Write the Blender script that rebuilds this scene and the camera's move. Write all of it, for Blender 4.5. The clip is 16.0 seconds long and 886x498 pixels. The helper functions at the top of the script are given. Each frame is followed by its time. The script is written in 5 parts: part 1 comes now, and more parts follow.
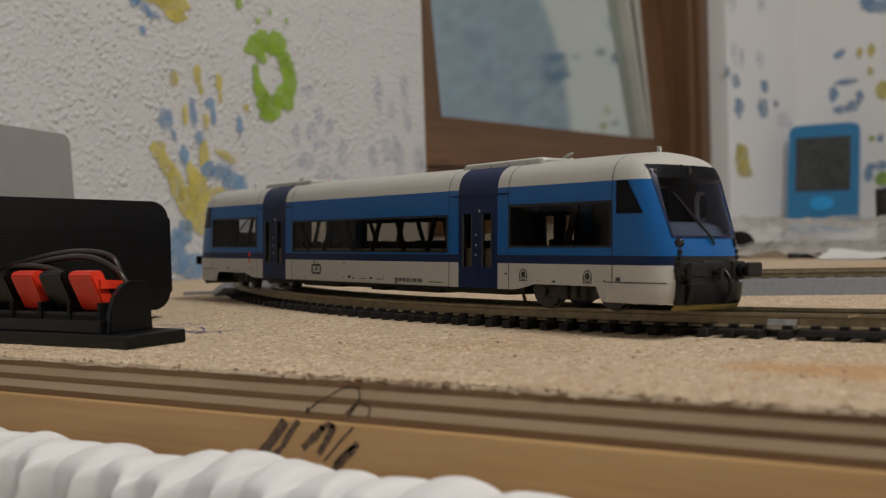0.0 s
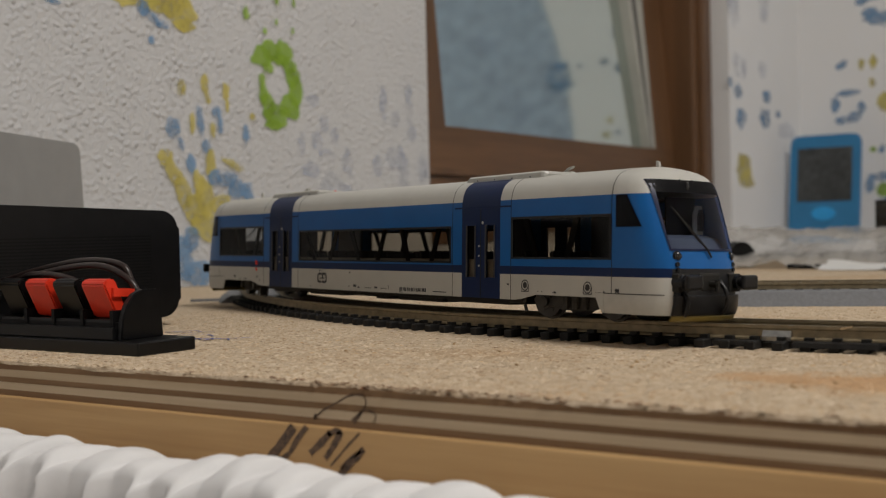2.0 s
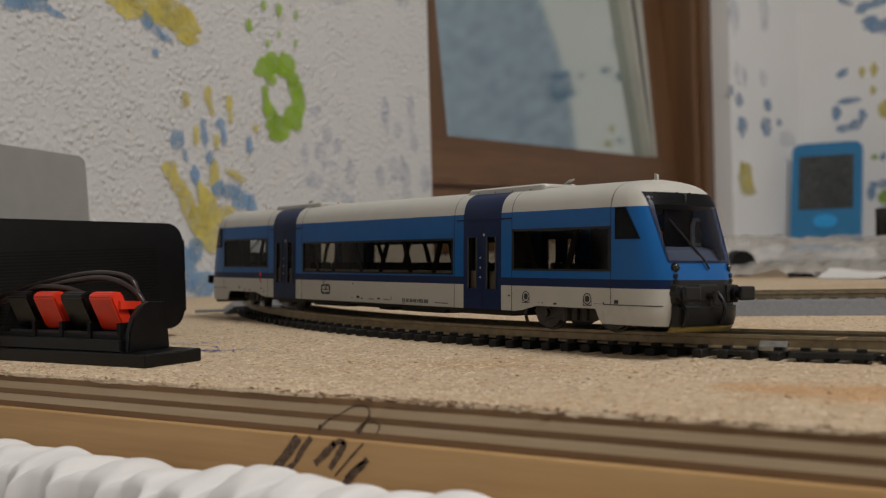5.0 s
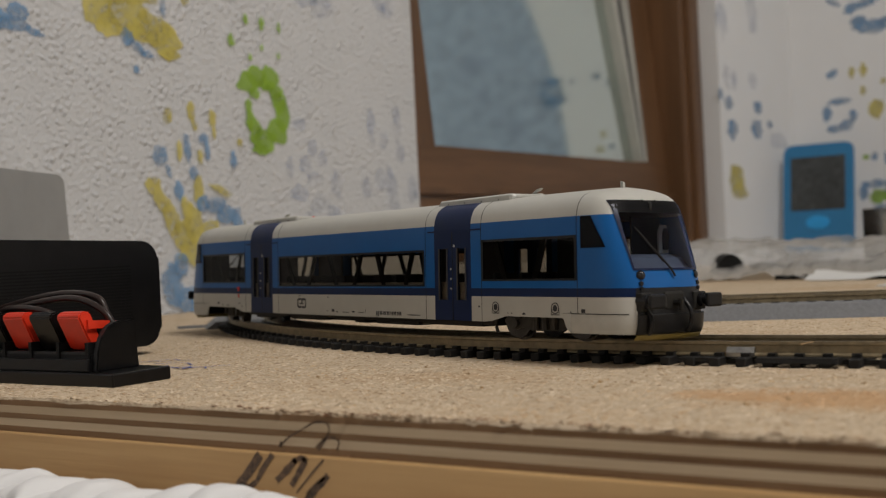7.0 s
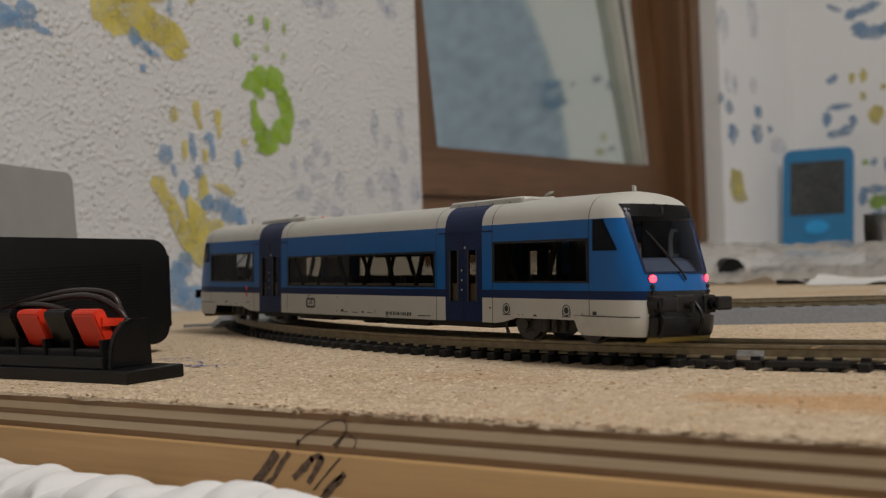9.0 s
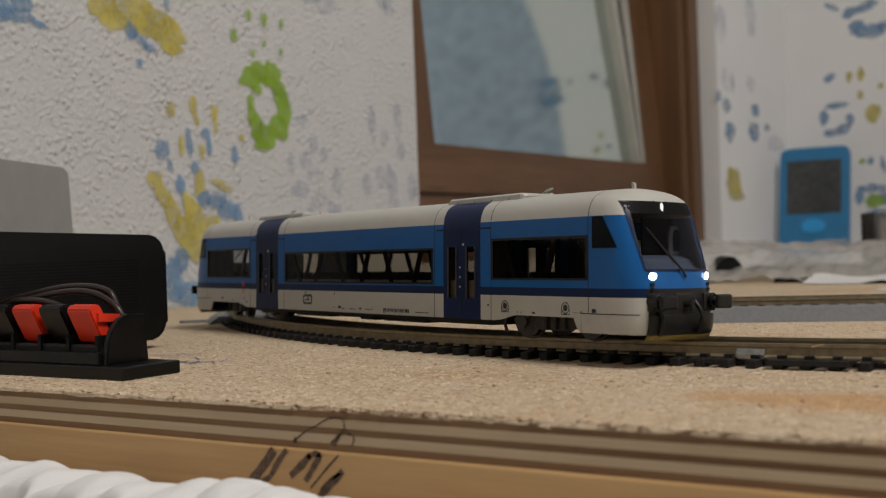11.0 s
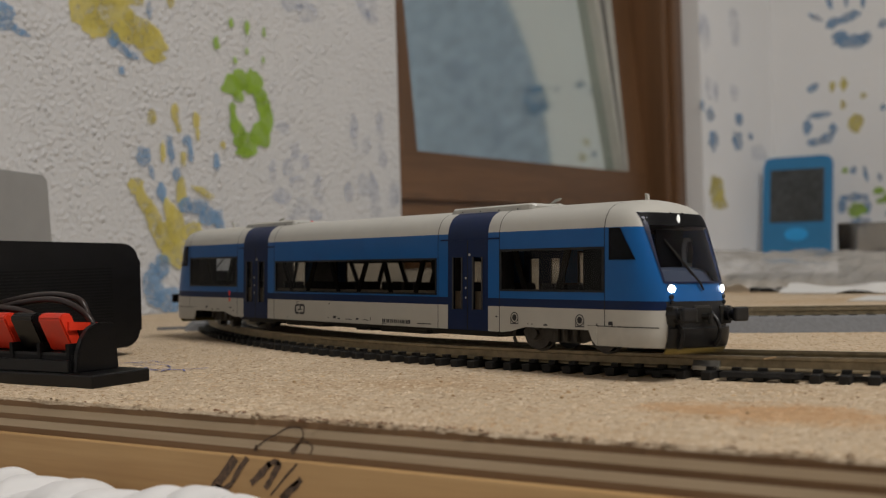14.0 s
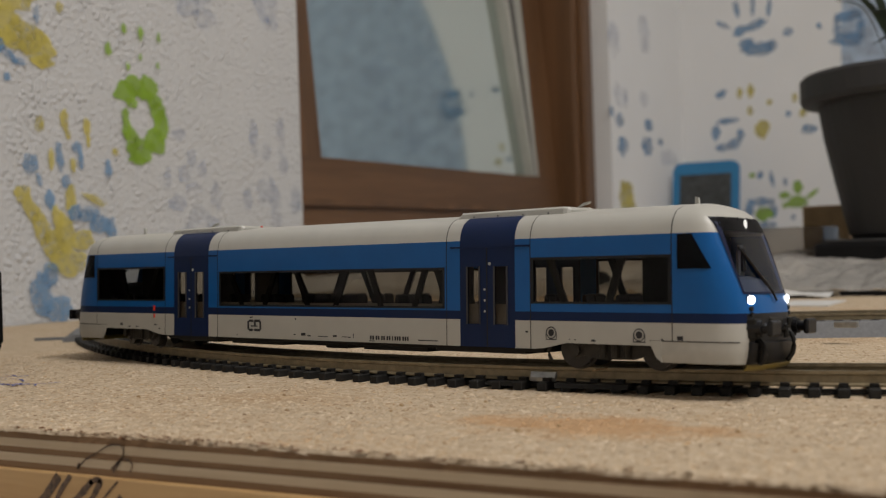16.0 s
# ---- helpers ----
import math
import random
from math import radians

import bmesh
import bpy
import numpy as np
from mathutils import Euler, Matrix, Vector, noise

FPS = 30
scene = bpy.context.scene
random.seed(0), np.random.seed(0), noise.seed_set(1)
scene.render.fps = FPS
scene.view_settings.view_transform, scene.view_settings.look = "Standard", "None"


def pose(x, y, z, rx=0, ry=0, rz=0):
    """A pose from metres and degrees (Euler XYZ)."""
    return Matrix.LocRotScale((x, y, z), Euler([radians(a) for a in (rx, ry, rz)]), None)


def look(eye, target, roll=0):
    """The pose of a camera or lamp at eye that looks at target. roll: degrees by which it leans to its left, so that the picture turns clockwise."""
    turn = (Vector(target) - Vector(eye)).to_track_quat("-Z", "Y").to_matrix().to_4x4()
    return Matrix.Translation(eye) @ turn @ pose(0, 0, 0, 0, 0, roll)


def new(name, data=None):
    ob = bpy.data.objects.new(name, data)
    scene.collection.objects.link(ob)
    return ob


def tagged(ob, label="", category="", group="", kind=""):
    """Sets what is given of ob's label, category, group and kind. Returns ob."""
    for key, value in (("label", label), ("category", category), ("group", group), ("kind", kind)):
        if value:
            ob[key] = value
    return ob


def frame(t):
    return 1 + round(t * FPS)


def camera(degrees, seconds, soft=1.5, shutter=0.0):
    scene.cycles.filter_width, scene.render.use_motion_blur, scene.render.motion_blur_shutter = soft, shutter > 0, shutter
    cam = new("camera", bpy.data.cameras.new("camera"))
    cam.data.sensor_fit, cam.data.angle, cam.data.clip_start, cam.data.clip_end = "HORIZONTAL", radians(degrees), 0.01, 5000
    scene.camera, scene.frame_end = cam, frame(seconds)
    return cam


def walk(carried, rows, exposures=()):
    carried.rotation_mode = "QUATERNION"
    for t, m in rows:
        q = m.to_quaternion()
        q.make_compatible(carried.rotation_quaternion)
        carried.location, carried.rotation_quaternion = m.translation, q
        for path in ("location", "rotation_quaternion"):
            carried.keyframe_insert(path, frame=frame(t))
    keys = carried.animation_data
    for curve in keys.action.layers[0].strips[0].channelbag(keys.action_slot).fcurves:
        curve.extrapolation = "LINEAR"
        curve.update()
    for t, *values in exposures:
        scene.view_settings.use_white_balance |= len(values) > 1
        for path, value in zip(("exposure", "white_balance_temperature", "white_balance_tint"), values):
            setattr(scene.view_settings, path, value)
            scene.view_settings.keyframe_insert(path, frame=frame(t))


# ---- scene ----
cam = camera(42.26, 16.0, soft=1.2)
cam.data.dof.use_dof = True
cam.data.dof.focus_distance = 0.345
cam.data.dof.aperture_fstop = 22.0
PATH = [
    (0.0, 0.00005, 0.00003, 0.03098, 33.547, -1.318, -1.732),
    (0.5, -0.00063, -0.00651, 0.03111, 33.533, -1.320, -0.818),
    (1.0, -0.00024, -0.00676, 0.03154, 33.542, -1.245, -1.119),
    (1.5, 0.00171, -0.00575, 0.03178, 33.600, -1.117, -1.500),
    (2.0, 0.00420, -0.00684, 0.03230, 33.668, -0.966, -1.384),
    (2.5, 0.00421, -0.00702, 0.03242, 33.660, -0.868, -1.444),
    (3.0, 0.00225, -0.00797, 0.03205, 33.644, -0.807, -1.202),
    (5.5, 0.00861, -0.01077, 0.03374, 33.797, -0.448, -1.806),
    (6.0, 0.00993, -0.00935, 0.03375, 33.768, -0.313, -2.028),
    (6.5, 0.01229, -0.00755, 0.03407, 33.781, -0.221, -2.298),
    (7.0, 0.01444, -0.00497, 0.03417, 33.772, -0.131, -2.829),
    (7.5, 0.01205, -0.00736, 0.03397, 33.721, -0.071, -2.248),
    (8.0, 0.01044, -0.00876, 0.03403, 33.693, -0.108, -2.156),
    (8.5, 0.01249, -0.00996, 0.03455, 33.627, -0.077, -2.290),
    (11.0, 0.01060, -0.00865, 0.03439, 33.403, -0.239, -2.014),
    (11.5, 0.01139, -0.00888, 0.03463, 33.394, -0.307, -2.039),
    (12.0, 0.01491, -0.00910, 0.03493, 33.319, -0.267, -2.019),
    (12.5, 0.01588, -0.00784, 0.03499, 33.275, -0.169, -2.036),
    (13.0, 0.01605, -0.00942, 0.03503, 33.250, -0.096, -1.726),
    (13.5, 0.01928, -0.00862, 0.03564, 33.127, -0.042, -1.884),
    (14.0, 0.02000, -0.01007, 0.03613, 32.887, -0.007, -1.674),
    (14.5, 0.02309, -0.01159, 0.03695, 32.587, 0.006, -1.467),
    (15.0, 0.02729, -0.00887, 0.03751, 31.789, 0.047, -1.527),
    (15.5, 0.03533, -0.00844, 0.03844, 30.809, 0.142, -1.223),
    (16.0, 0.04227, -0.00032, 0.03855, 29.408, 0.002, -1.844),
]
walk(cam, [(t, pose(x, y, z, 90 + pitch, 0, yaw) @ pose(0, 0, 0, 0, 0, roll)) for t, x, y, z, yaw, pitch, roll in PATH])

# ---- light: a night-time room lit by one ceiling lamp ----
world = bpy.data.worlds.new("world")
scene.world = world
world.use_nodes = True
world.node_tree.nodes["Background"].inputs[0].default_value = (0.010, 0.012, 0.02, 1)
world.node_tree.nodes["Background"].inputs[1].default_value = 1.0
scene.view_settings.exposure = 0.0


def area_lamp(name, at, to, size, watts, colour):
    data = bpy.data.lights.new(name, "AREA")
    data.shape, data.size, data.energy, data.color = "DISK", size, watts, colour
    ob = new(name, data)
    ob.matrix_world = look(at, to)
    return tagged(ob, "round glowing ceiling lamp in a child's room", "lamp")


LAMP_AT = (0.95, 0.08, 1.62)
area_lamp("ceiling_lamp_light", LAMP_AT, (LAMP_AT[0], LAMP_AT[1], 0), 0.70, 31.0, (1.0, 0.95, 0.895))

# ---- materials ----
MM = 0.001


def nodes_of(name, colour, rough=0.5, metal=0.0, spec=0.5):
    m = bpy.data.materials.new(name)
    m.use_nodes = True
    b = m.node_tree.nodes["Principled BSDF"]
    b.inputs["Base Color"].default_value = (*colour, 1)
    b.inputs["Roughness"].default_value = rough
    b.inputs["Metallic"].default_value = metal
    b.inputs["Specular IOR Level"].default_value = spec
    return m, m.node_tree.nodes, m.node_tree.links, b


def coords(nd, lk, stretch=(1, 1, 1), space="Object"):
    tc = nd.new("ShaderNodeTexCoord")
    mp = nd.new("ShaderNodeMapping")
    mp.inputs["Scale"].default_value = stretch
    lk.new(tc.outputs[space], mp.inputs["Vector"])
    return mp.outputs["Vector"]


def noise_tex(nd, lk, vec, scale, detail=4.0, rough=0.55):
    n = nd.new("ShaderNodeTexNoise")
    n.inputs["Scale"].default_value, n.inputs["Detail"].default_value, n.inputs["Roughness"].default_value = scale, detail, rough
    lk.new(vec, n.inputs["Vector"])
    return n.outputs["Fac"]


def ramp(nd, lk, fac, stops):
    r = nd.new("ShaderNodeValToRGB")
    el = r.color_ramp.elements
    while len(el) < len(stops):
        el.new(0.5)
    for e, (p, c) in zip(el, stops):
        e.position, e.color = p, (*c, 1) if len(c) == 3 else c
    lk.new(fac, r.inputs["Fac"])
    return r.outputs["Color"]


def mixed(nd, lk, fac, a, b, kind="MIX"):
    m = nd.new("ShaderNodeMix")
    m.data_type, m.blend_type = "RGBA", kind
    for value, sock in ((fac, m.inputs[0]), (a, m.inputs[6]), (b, m.inputs[7])):
        if isinstance(value, (int, float)):
            sock.default_value = value
        elif isinstance(value, tuple):
            sock.default_value = (*value, 1)
        else:
            lk.new(value, sock)
    return m.outputs[2]


def bump(nd, lk, b, height, strength, distance):
    n = nd.new("ShaderNodeBump")
    n.inputs["Strength"].default_value, n.inputs["Distance"].default_value = strength, distance
    lk.new(height, n.inputs["Height"])
    lk.new(n.outputs["Normal"], b.inputs["Normal"])


def mottled(name, colour, rough=0.5, metal=0.0, spec=0.5, scale=300.0, amount=0.12, relief=0.0, grain=1500.0):
    """A paint or plastic with faint blotches, uneven gloss and a fine grain."""
    m, nd, lk, b = nodes_of(name, colour, rough, metal, spec)
    v = coords(nd, lk)
    f = noise_tex(nd, lk, v, scale)
    dark, light = tuple(c * (1 - amount) for c in colour), tuple(min(1, c * (1 + amount)) for c in colour)
    lk.new(ramp(nd, lk, f, [(0.3, dark), (0.7, light)]), b.inputs["Base Color"])
    r = nd.new("ShaderNodeMapRange")
    lk.new(f, r.inputs["Value"])
    r.inputs["To Min"].default_value, r.inputs["To Max"].default_value = rough * 0.8, min(1, rough * 1.25)
    lk.new(r.outputs["Result"], b.inputs["Roughness"])
    if relief:
        bump(nd, lk, b, noise_tex(nd, lk, v, grain, 3), 0.5, relief)
    return m


def stucco(name, colour, size, depth, strength):
    """White sprayed plaster: raised drops of uneven size over a fine sandy grain."""
    m, nd, lk, b = nodes_of(name, colour, 0.85, spec=0.25)
    v = coords(nd, lk)
    wob = nd.new("ShaderNodeTexNoise")
    wob.inputs["Scale"].default_value = size * 1.4
    lk.new(v, wob.inputs["Vector"])
    warped = nd.new("ShaderNodeVectorMath")
    warped.operation = "MULTIPLY_ADD"
    warped.inputs[1].default_value = (0.55 / size,) * 3
    lk.new(wob.outputs["Color"], warped.inputs[0])
    lk.new(v, warped.inputs[2])
    cell = nd.new("ShaderNodeTexVoronoi")
    cell.inputs["Scale"].default_value = size
    lk.new(warped.outputs[0], cell.inputs["Vector"])
    drops = ramp(nd, lk, cell.outputs["Distance"], [(0.05, (1, 1, 1)), (0.55, (0, 0, 0))])
    patchy = noise_tex(nd, lk, v, size * 0.25, 3)
    drops = mixed(nd, lk, 1.0, drops, ramp(nd, lk, patchy, [(0.35, (0.15, 0.15, 0.15)), (0.65, (1, 1, 1))]), "MULTIPLY")
    grain = noise_tex(nd, lk, v, size * 1.7, 3, 0.6)
    slow = noise_tex(nd, lk, v, 6, 3)
    lk.new(ramp(nd, lk, slow, [(0.3, tuple(c * 0.95 for c in colour)), (0.7, colour)]), b.inputs["Base Color"])
    bump(nd, lk, b, mixed(nd, lk, 0.45, drops, grain), strength, depth)
    return m


def chip_material(name):
    """Pressed wood chips: flat flakes of many tans, dark bark specks, brown stains."""
    m, nd, lk, b = nodes_of(name, (0.5, 0.38, 0.25), 0.9, spec=0.15)
    v = coords(nd, lk, (0.8, 1.15, 1.0))
    wob = nd.new("ShaderNodeTexNoise")
    wob.inputs["Scale"].default_value = 300
    lk.new(v, wob.inputs["Vector"])
    warped = nd.new("ShaderNodeVectorMath")
    warped.operation = "MULTIPLY_ADD"
    warped.inputs[1].default_value = (0.0022, 0.0022, 0.0022)
    lk.new(wob.outputs["Color"], warped.inputs[0])
    lk.new(v, warped.inputs[2])

    def flakes(scale):
        n = nd.new("ShaderNodeTexVoronoi")
        n.inputs["Scale"].default_value = scale
        lk.new(warped.outputs[0], n.inputs["Vector"])
        return n

    big, small = flakes(330), flakes(800)
    tans = [(0.0, (0.30, 0.205, 0.12)), (0.22, (0.47, 0.36, 0.24)), (0.55, (0.57, 0.455, 0.325)), (0.82, (0.66, 0.55, 0.41)), (1.0, (0.50, 0.36, 0.21))]
    tint = mixed(nd, lk, 0.55, ramp(nd, lk, big.outputs["Color"], tans), ramp(nd, lk, small.outputs["Color"], tans))
    fibre = noise_tex(nd, lk, coords(nd, lk, (1, 2.4, 1)), 900, 5, 0.75)
    tint = mixed(nd, lk, 0.35, tint, ramp(nd, lk, fibre, [(0.35, (0.30, 0.21, 0.13)), (0.6, (0.72, 0.60, 0.45))]))
    specks = ramp(nd, lk, noise_tex(nd, lk, v, 420, 2, 0.6), [(0.655, (0, 0, 0)), (0.70, (0.9, 0.9, 0.9))])
    tint = mixed(nd, lk, specks, tint, (0.13, 0.08, 0.045))
    lk.new(board_stains(nd, lk, v, tint), b.inputs["Base Color"])
    bump(nd, lk, b, mixed(nd, lk, 0.5, fibre, big.outputs["Color"]), 0.8, 0.0012)
    return m


def board_stains(nd, lk, v, tint):
    """Brown stains on the raw board: scattered ones, and the orange one beside the curve."""
    stain = ramp(nd, lk, noise_tex(nd, lk, v, 13, 3), [(0.54, (0, 0, 0)), (0.74, (0.6, 0.6, 0.6))])
    tint = mixed(nd, lk, stain, tint, (0.42, 0.26, 0.13))
    spot = nd.new("ShaderNodeTexCoord")
    mp = nd.new("ShaderNodeMapping")
    mp.vector_type = "TEXTURE"
    mp.inputs["Location"].default_value, mp.inputs["Scale"].default_value = STAIN_AT, STAIN_SIZE
    lk.new(spot.outputs["Object"], mp.inputs["Vector"])
    far = nd.new("ShaderNodeVectorMath")
    far.operation = "LENGTH"
    lk.new(mp.outputs["Vector"], far.inputs[0])
    ragged = nd.new("ShaderNodeMath")
    ragged.operation = "ADD"
    lk.new(far.outputs["Value"], ragged.inputs[0])
    lk.new(noise_tex(nd, lk, v, 90, 4, 0.7), ragged.inputs[1])
    return mixed(nd, lk, ramp(nd, lk, ragged.outputs[0], [(0.75, (0.6, 0.6, 0.6)), (1.0, (0, 0, 0))]), tint, (0.50, 0.27, 0.11))


STAIN_AT, STAIN_SIZE = (-0.052, 0.226, 0.0), (0.075, 0.034, 1.0)


def flake_material(name):
    m, nd, lk, b = nodes_of(name, (0.5, 0.38, 0.25), 0.9, spec=0.15)
    g = nd.new("ShaderNodeNewGeometry")
    tint = ramp(nd, lk, g.outputs["Random Per Island"], [(0.0, (0.20, 0.125, 0.07)), (0.06, (0.36, 0.25, 0.15)), (0.3, (0.50, 0.385, 0.26)), (0.7, (0.60, 0.485, 0.35)), (0.93, (0.70, 0.59, 0.45)), (1.0, (0.50, 0.33, 0.17))])
    v = coords(nd, lk)
    lk.new(board_stains(nd, lk, v, tint), b.inputs["Base Color"])
    return m


def wood(name, dark, light, along, size, rough=0.55, gloss=0.4, relief=0.0003):
    """Straight-grained wood; along: 0, 1 or 2, the axis the grain runs on."""
    m, nd, lk, b = nodes_of(name, light, rough, spec=gloss)
    s = [1.0, 1.0, 1.0]
    s[along] = 0.05
    v = coords(nd, lk, tuple(s))
    rings = noise_tex(nd, lk, v, size, 5, 0.6)
    fine = noise_tex(nd, lk, v, size * 9, 3, 0.6)
    col = ramp(nd, lk, rings, [(0.3, dark), (0.5, tuple((a + c) / 2 for a, c in zip(dark, light))), (0.68, light)])
    col = mixed(nd, lk, 0.25, col, ramp(nd, lk, fine, [(0.35, dark), (0.65, light)]))
    lk.new(col, b.inputs["Base Color"])
    bump(nd, lk, b, fine, 0.4, relief)
    return m


def paint_print(name, colour, cover, most=0.7):
    """Thin wall paint that was dabbed on: it has gaps through which the plaster shows."""
    m, nd, lk, b = nodes_of(name, colour, 0.8, spec=0.2)
    v = coords(nd, lk)
    f = noise_tex(nd, lk, v, 210, 5, 0.75)
    slow = noise_tex(nd, lk, v, 45, 2)
    s = nd.new("ShaderNodeMath")
    s.operation = "MULTIPLY_ADD"
    lk.new(slow, s.inputs[0])
    s.inputs[1].default_value = 0.5
    lk.new(f, s.inputs[2])
    lk.new(ramp(nd, lk, slow, [(0.3, tuple(c * 0.8 for c in colour)), (0.7, tuple(min(1, c * 1.15) for c in colour))]), b.inputs["Base Color"])
    a = nd.new("ShaderNodeMapRange")
    lk.new(s.outputs[0], a.inputs["Value"])
    a.inputs["From Min"].default_value, a.inputs["From Max"].default_value = cover - 0.16, cover + 0.20
    a.inputs["To Max"].default_value = most
    lk.new(a.outputs["Result"], b.inputs["Alpha"])
    bump(nd, lk, b, noise_tex(nd, lk, v, 170, 2.5, 0.5), 0.5, 0.0012)
    return m


def tinted_glass(name, colour, clear, rough=0.05, ior=1.5):
    """A pane: part of the light goes straight through, the rest is mirrored by Fresnel."""
    m = bpy.data.materials.new(name)
    m.use_nodes = True
    nd, lk = m.node_tree.nodes, m.node_tree.links
    out = nd["Material Output"]
    nd.remove(nd["Principled BSDF"])
    tr, gl, fr, mx = nd.new("ShaderNodeBsdfTransparent"), nd.new("ShaderNodeBsdfGlossy"), nd.new("ShaderNodeFresnel"), nd.new("ShaderNodeMixShader")
    tr.inputs[0].default_value = (*(c * clear for c in colour), 1)
    gl.inputs["Roughness"].default_value = rough
    fr.inputs[0].default_value = ior
    lk.new(fr.outputs[0], mx.inputs[0])
    lk.new(tr.outputs[0], mx.inputs[1])
    lk.new(gl.outputs[0], mx.inputs[2])
    lk.new(mx.outputs[0], out.inputs[0])
    return m


def double_pane(name):
    """Double glazing before the night: two sheets mirror the room more than one would."""
    m = bpy.data.materials.new(name)
    m.use_nodes = True
    nd, lk = m.node_tree.nodes, m.node_tree.links
    out = nd["Material Output"]
    nd.remove(nd["Principled BSDF"])
    df, gl, mx = nd.new("ShaderNodeBsdfTransparent"), nd.new("ShaderNodeBsdfGlossy"), nd.new("ShaderNodeMixShader")
    df.inputs[0].default_value = (0.55, 0.65, 0.62, 1)
    gl.inputs["Color"].default_value = (0.86, 0.95, 0.93, 1)
    gl.inputs["Roughness"].default_value = 0.055
    mx.inputs[0].default_value = 0.80
    lk.new(df.outputs[0], mx.inputs[1])
    lk.new(gl.outputs[0], mx.inputs[2])
    lk.new(mx.outputs[0], out.inputs[0])
    return m


def glow(name, colour, strength):
    m, nd, lk, b = nodes_of(name, (0.05, 0.05, 0.05), 0.2)
    b.inputs["Emission Color"].default_value = (*colour, 1)
    b.inputs["Emission Strength"].default_value = strength
    return m


# Same white plaster; the west wall's dimmer light is put into its colour.
STUCCO_DIMMED = stucco("rough_white_plaster", (0.60, 0.61, 0.625), 235, 0.0036, 0.75)
STUCCO_FAR_LIT = stucco("white_plaster", (0.84, 0.85, 0.86), 140, 0.0016, 0.4)
CEILING = mottled("white_ceiling_paint", (0.8, 0.8, 0.78), 0.9, scale=3)
FLOORING = wood("laminate_floor", (0.25, 0.16, 0.09), (0.40, 0.27, 0.16), 1, 14)
CHIP = chip_material("raw_chipboard")
FLAKE = flake_material("chip_flakes")
PLY_DARK = wood("plywood_dark_layer", (0.18, 0.10, 0.05), (0.32, 0.20, 0.11), 0, 90, 0.8, 0.2)
PLY_LIGHT = wood("plywood_light_layer", (0.47, 0.35, 0.22), (0.63, 0.50, 0.345), 0, 70, 0.8, 0.2)
BEAM = wood("pine_beam", (0.44, 0.245, 0.095), (0.66, 0.43, 0.20), 0, 38, 0.55, 0.35)
FRAME_WOOD = wood("brown_window_wood", (0.080, 0.040, 0.017), (0.178, 0.090, 0.041), 2, 30, 0.45, 0.4)
RAIL_WOOD = wood("brown_window_rail_wood", (0.080, 0.040, 0.017), (0.178, 0.090, 0.041), 1, 30, 0.45, 0.4)
INK = mottled("black_marker_ink", (0.115, 0.070, 0.042), 0.6, scale=900, amount=0.75)
BLUE_INK = mottled("blue_pen_ink", (0.05, 0.09, 0.35), 0.6, amount=0.4)
CLOTH = mottled("white_cotton", (0.70, 0.70, 0.705), 0.95, spec=0.1, scale=40, amount=0.05, relief=0.0001, grain=2500)
BLACK_PLASTIC = mottled("black_plastic", (0.0045, 0.0045, 0.005), 0.3, spec=0.3, scale=200, amount=0.3, relief=0.00003)
MATT_BLACK = mottled("matt_black_plastic", (0.005, 0.005, 0.0055), 0.5, spec=0.18, scale=200, amount=0.3, relief=0.00004)
RED_PLASTIC = mottled("orange_red_plastic", (0.68, 0.036, 0.012), 0.38, scale=250, amount=0.08)
GREY_PLASTIC = mottled("grey_plastic", (0.27, 0.27, 0.265), 0.5, scale=80, amount=0.06)
WIRE = mottled("dark_brown_cable", (0.022, 0.012, 0.010), 0.35, amount=0.2)
SLEEPER = mottled("black_sleeper_plastic", (0.012, 0.0115, 0.011), 0.6, spec=0.3, scale=700, amount=0.35, relief=0.00008)
RAIL = mottled("nickel_silver_rail", (0.36, 0.31, 0.22), 0.34, metal=0.9, scale=400, amount=0.25)
RAIL_SIDE = mottled("tarnished_rail", (0.27, 0.22, 0.14), 0.5, metal=0.55, scale=400, amount=0.25)
SILVER = mottled("bright_tin", (0.38, 0.38, 0.37), 0.38, metal=0.95, scale=600, amount=0.2)
BED = mottled("grey_ballast_plastic", (0.16, 0.165, 0.175), 0.75, scale=700, amount=0.15, relief=0.00012, grain=1100)
T_BLUE = mottled("train_blue", (0.003, 0.10, 0.34), 0.32, spec=0.35, scale=150, amount=0.05)
T_NAVY = mottled("train_dark_blue", (0.00165, 0.0136, 0.0646), 0.42, spec=0.25, scale=150, amount=0.06)
T_WHITE = mottled("train_white", (0.47, 0.465, 0.43), 0.38, scale=120, amount=0.04)
T_SKIRT = mottled("train_light_grey", (0.45, 0.445, 0.41), 0.42, scale=300, amount=0.06)
T_BLACK = mottled("train_black", (0.008, 0.008, 0.009), 0.38, spec=0.35, scale=300, amount=0.25)
T_BAND = mottled("screen_band_black", (0.004, 0.004, 0.005), 0.5, spec=0.08, scale=300, amount=0.2)
T_SEAL = mottled("dark_blue_screen_edge", (0.004, 0.010, 0.045), 0.35, spec=0.3, scale=300, amount=0.15)
T_UNDER = mottled("train_underframe", (0.016, 0.015, 0.013), 0.6, spec=0.3, scale=500, amount=0.3, relief=0.0001)
BOGIE = mottled("bogie_dark_brown", (0.038, 0.034, 0.028), 0.55, spec=0.35, scale=500, amount=0.35, relief=0.0001)
T_YELLOW = mottled("yellow_green_edge", (0.22, 0.165, 0.035), 0.45, amount=0.1)
T_INSIDE = mottled("train_interior_grey", (0.17, 0.17, 0.18), 0.7, amount=0.15)
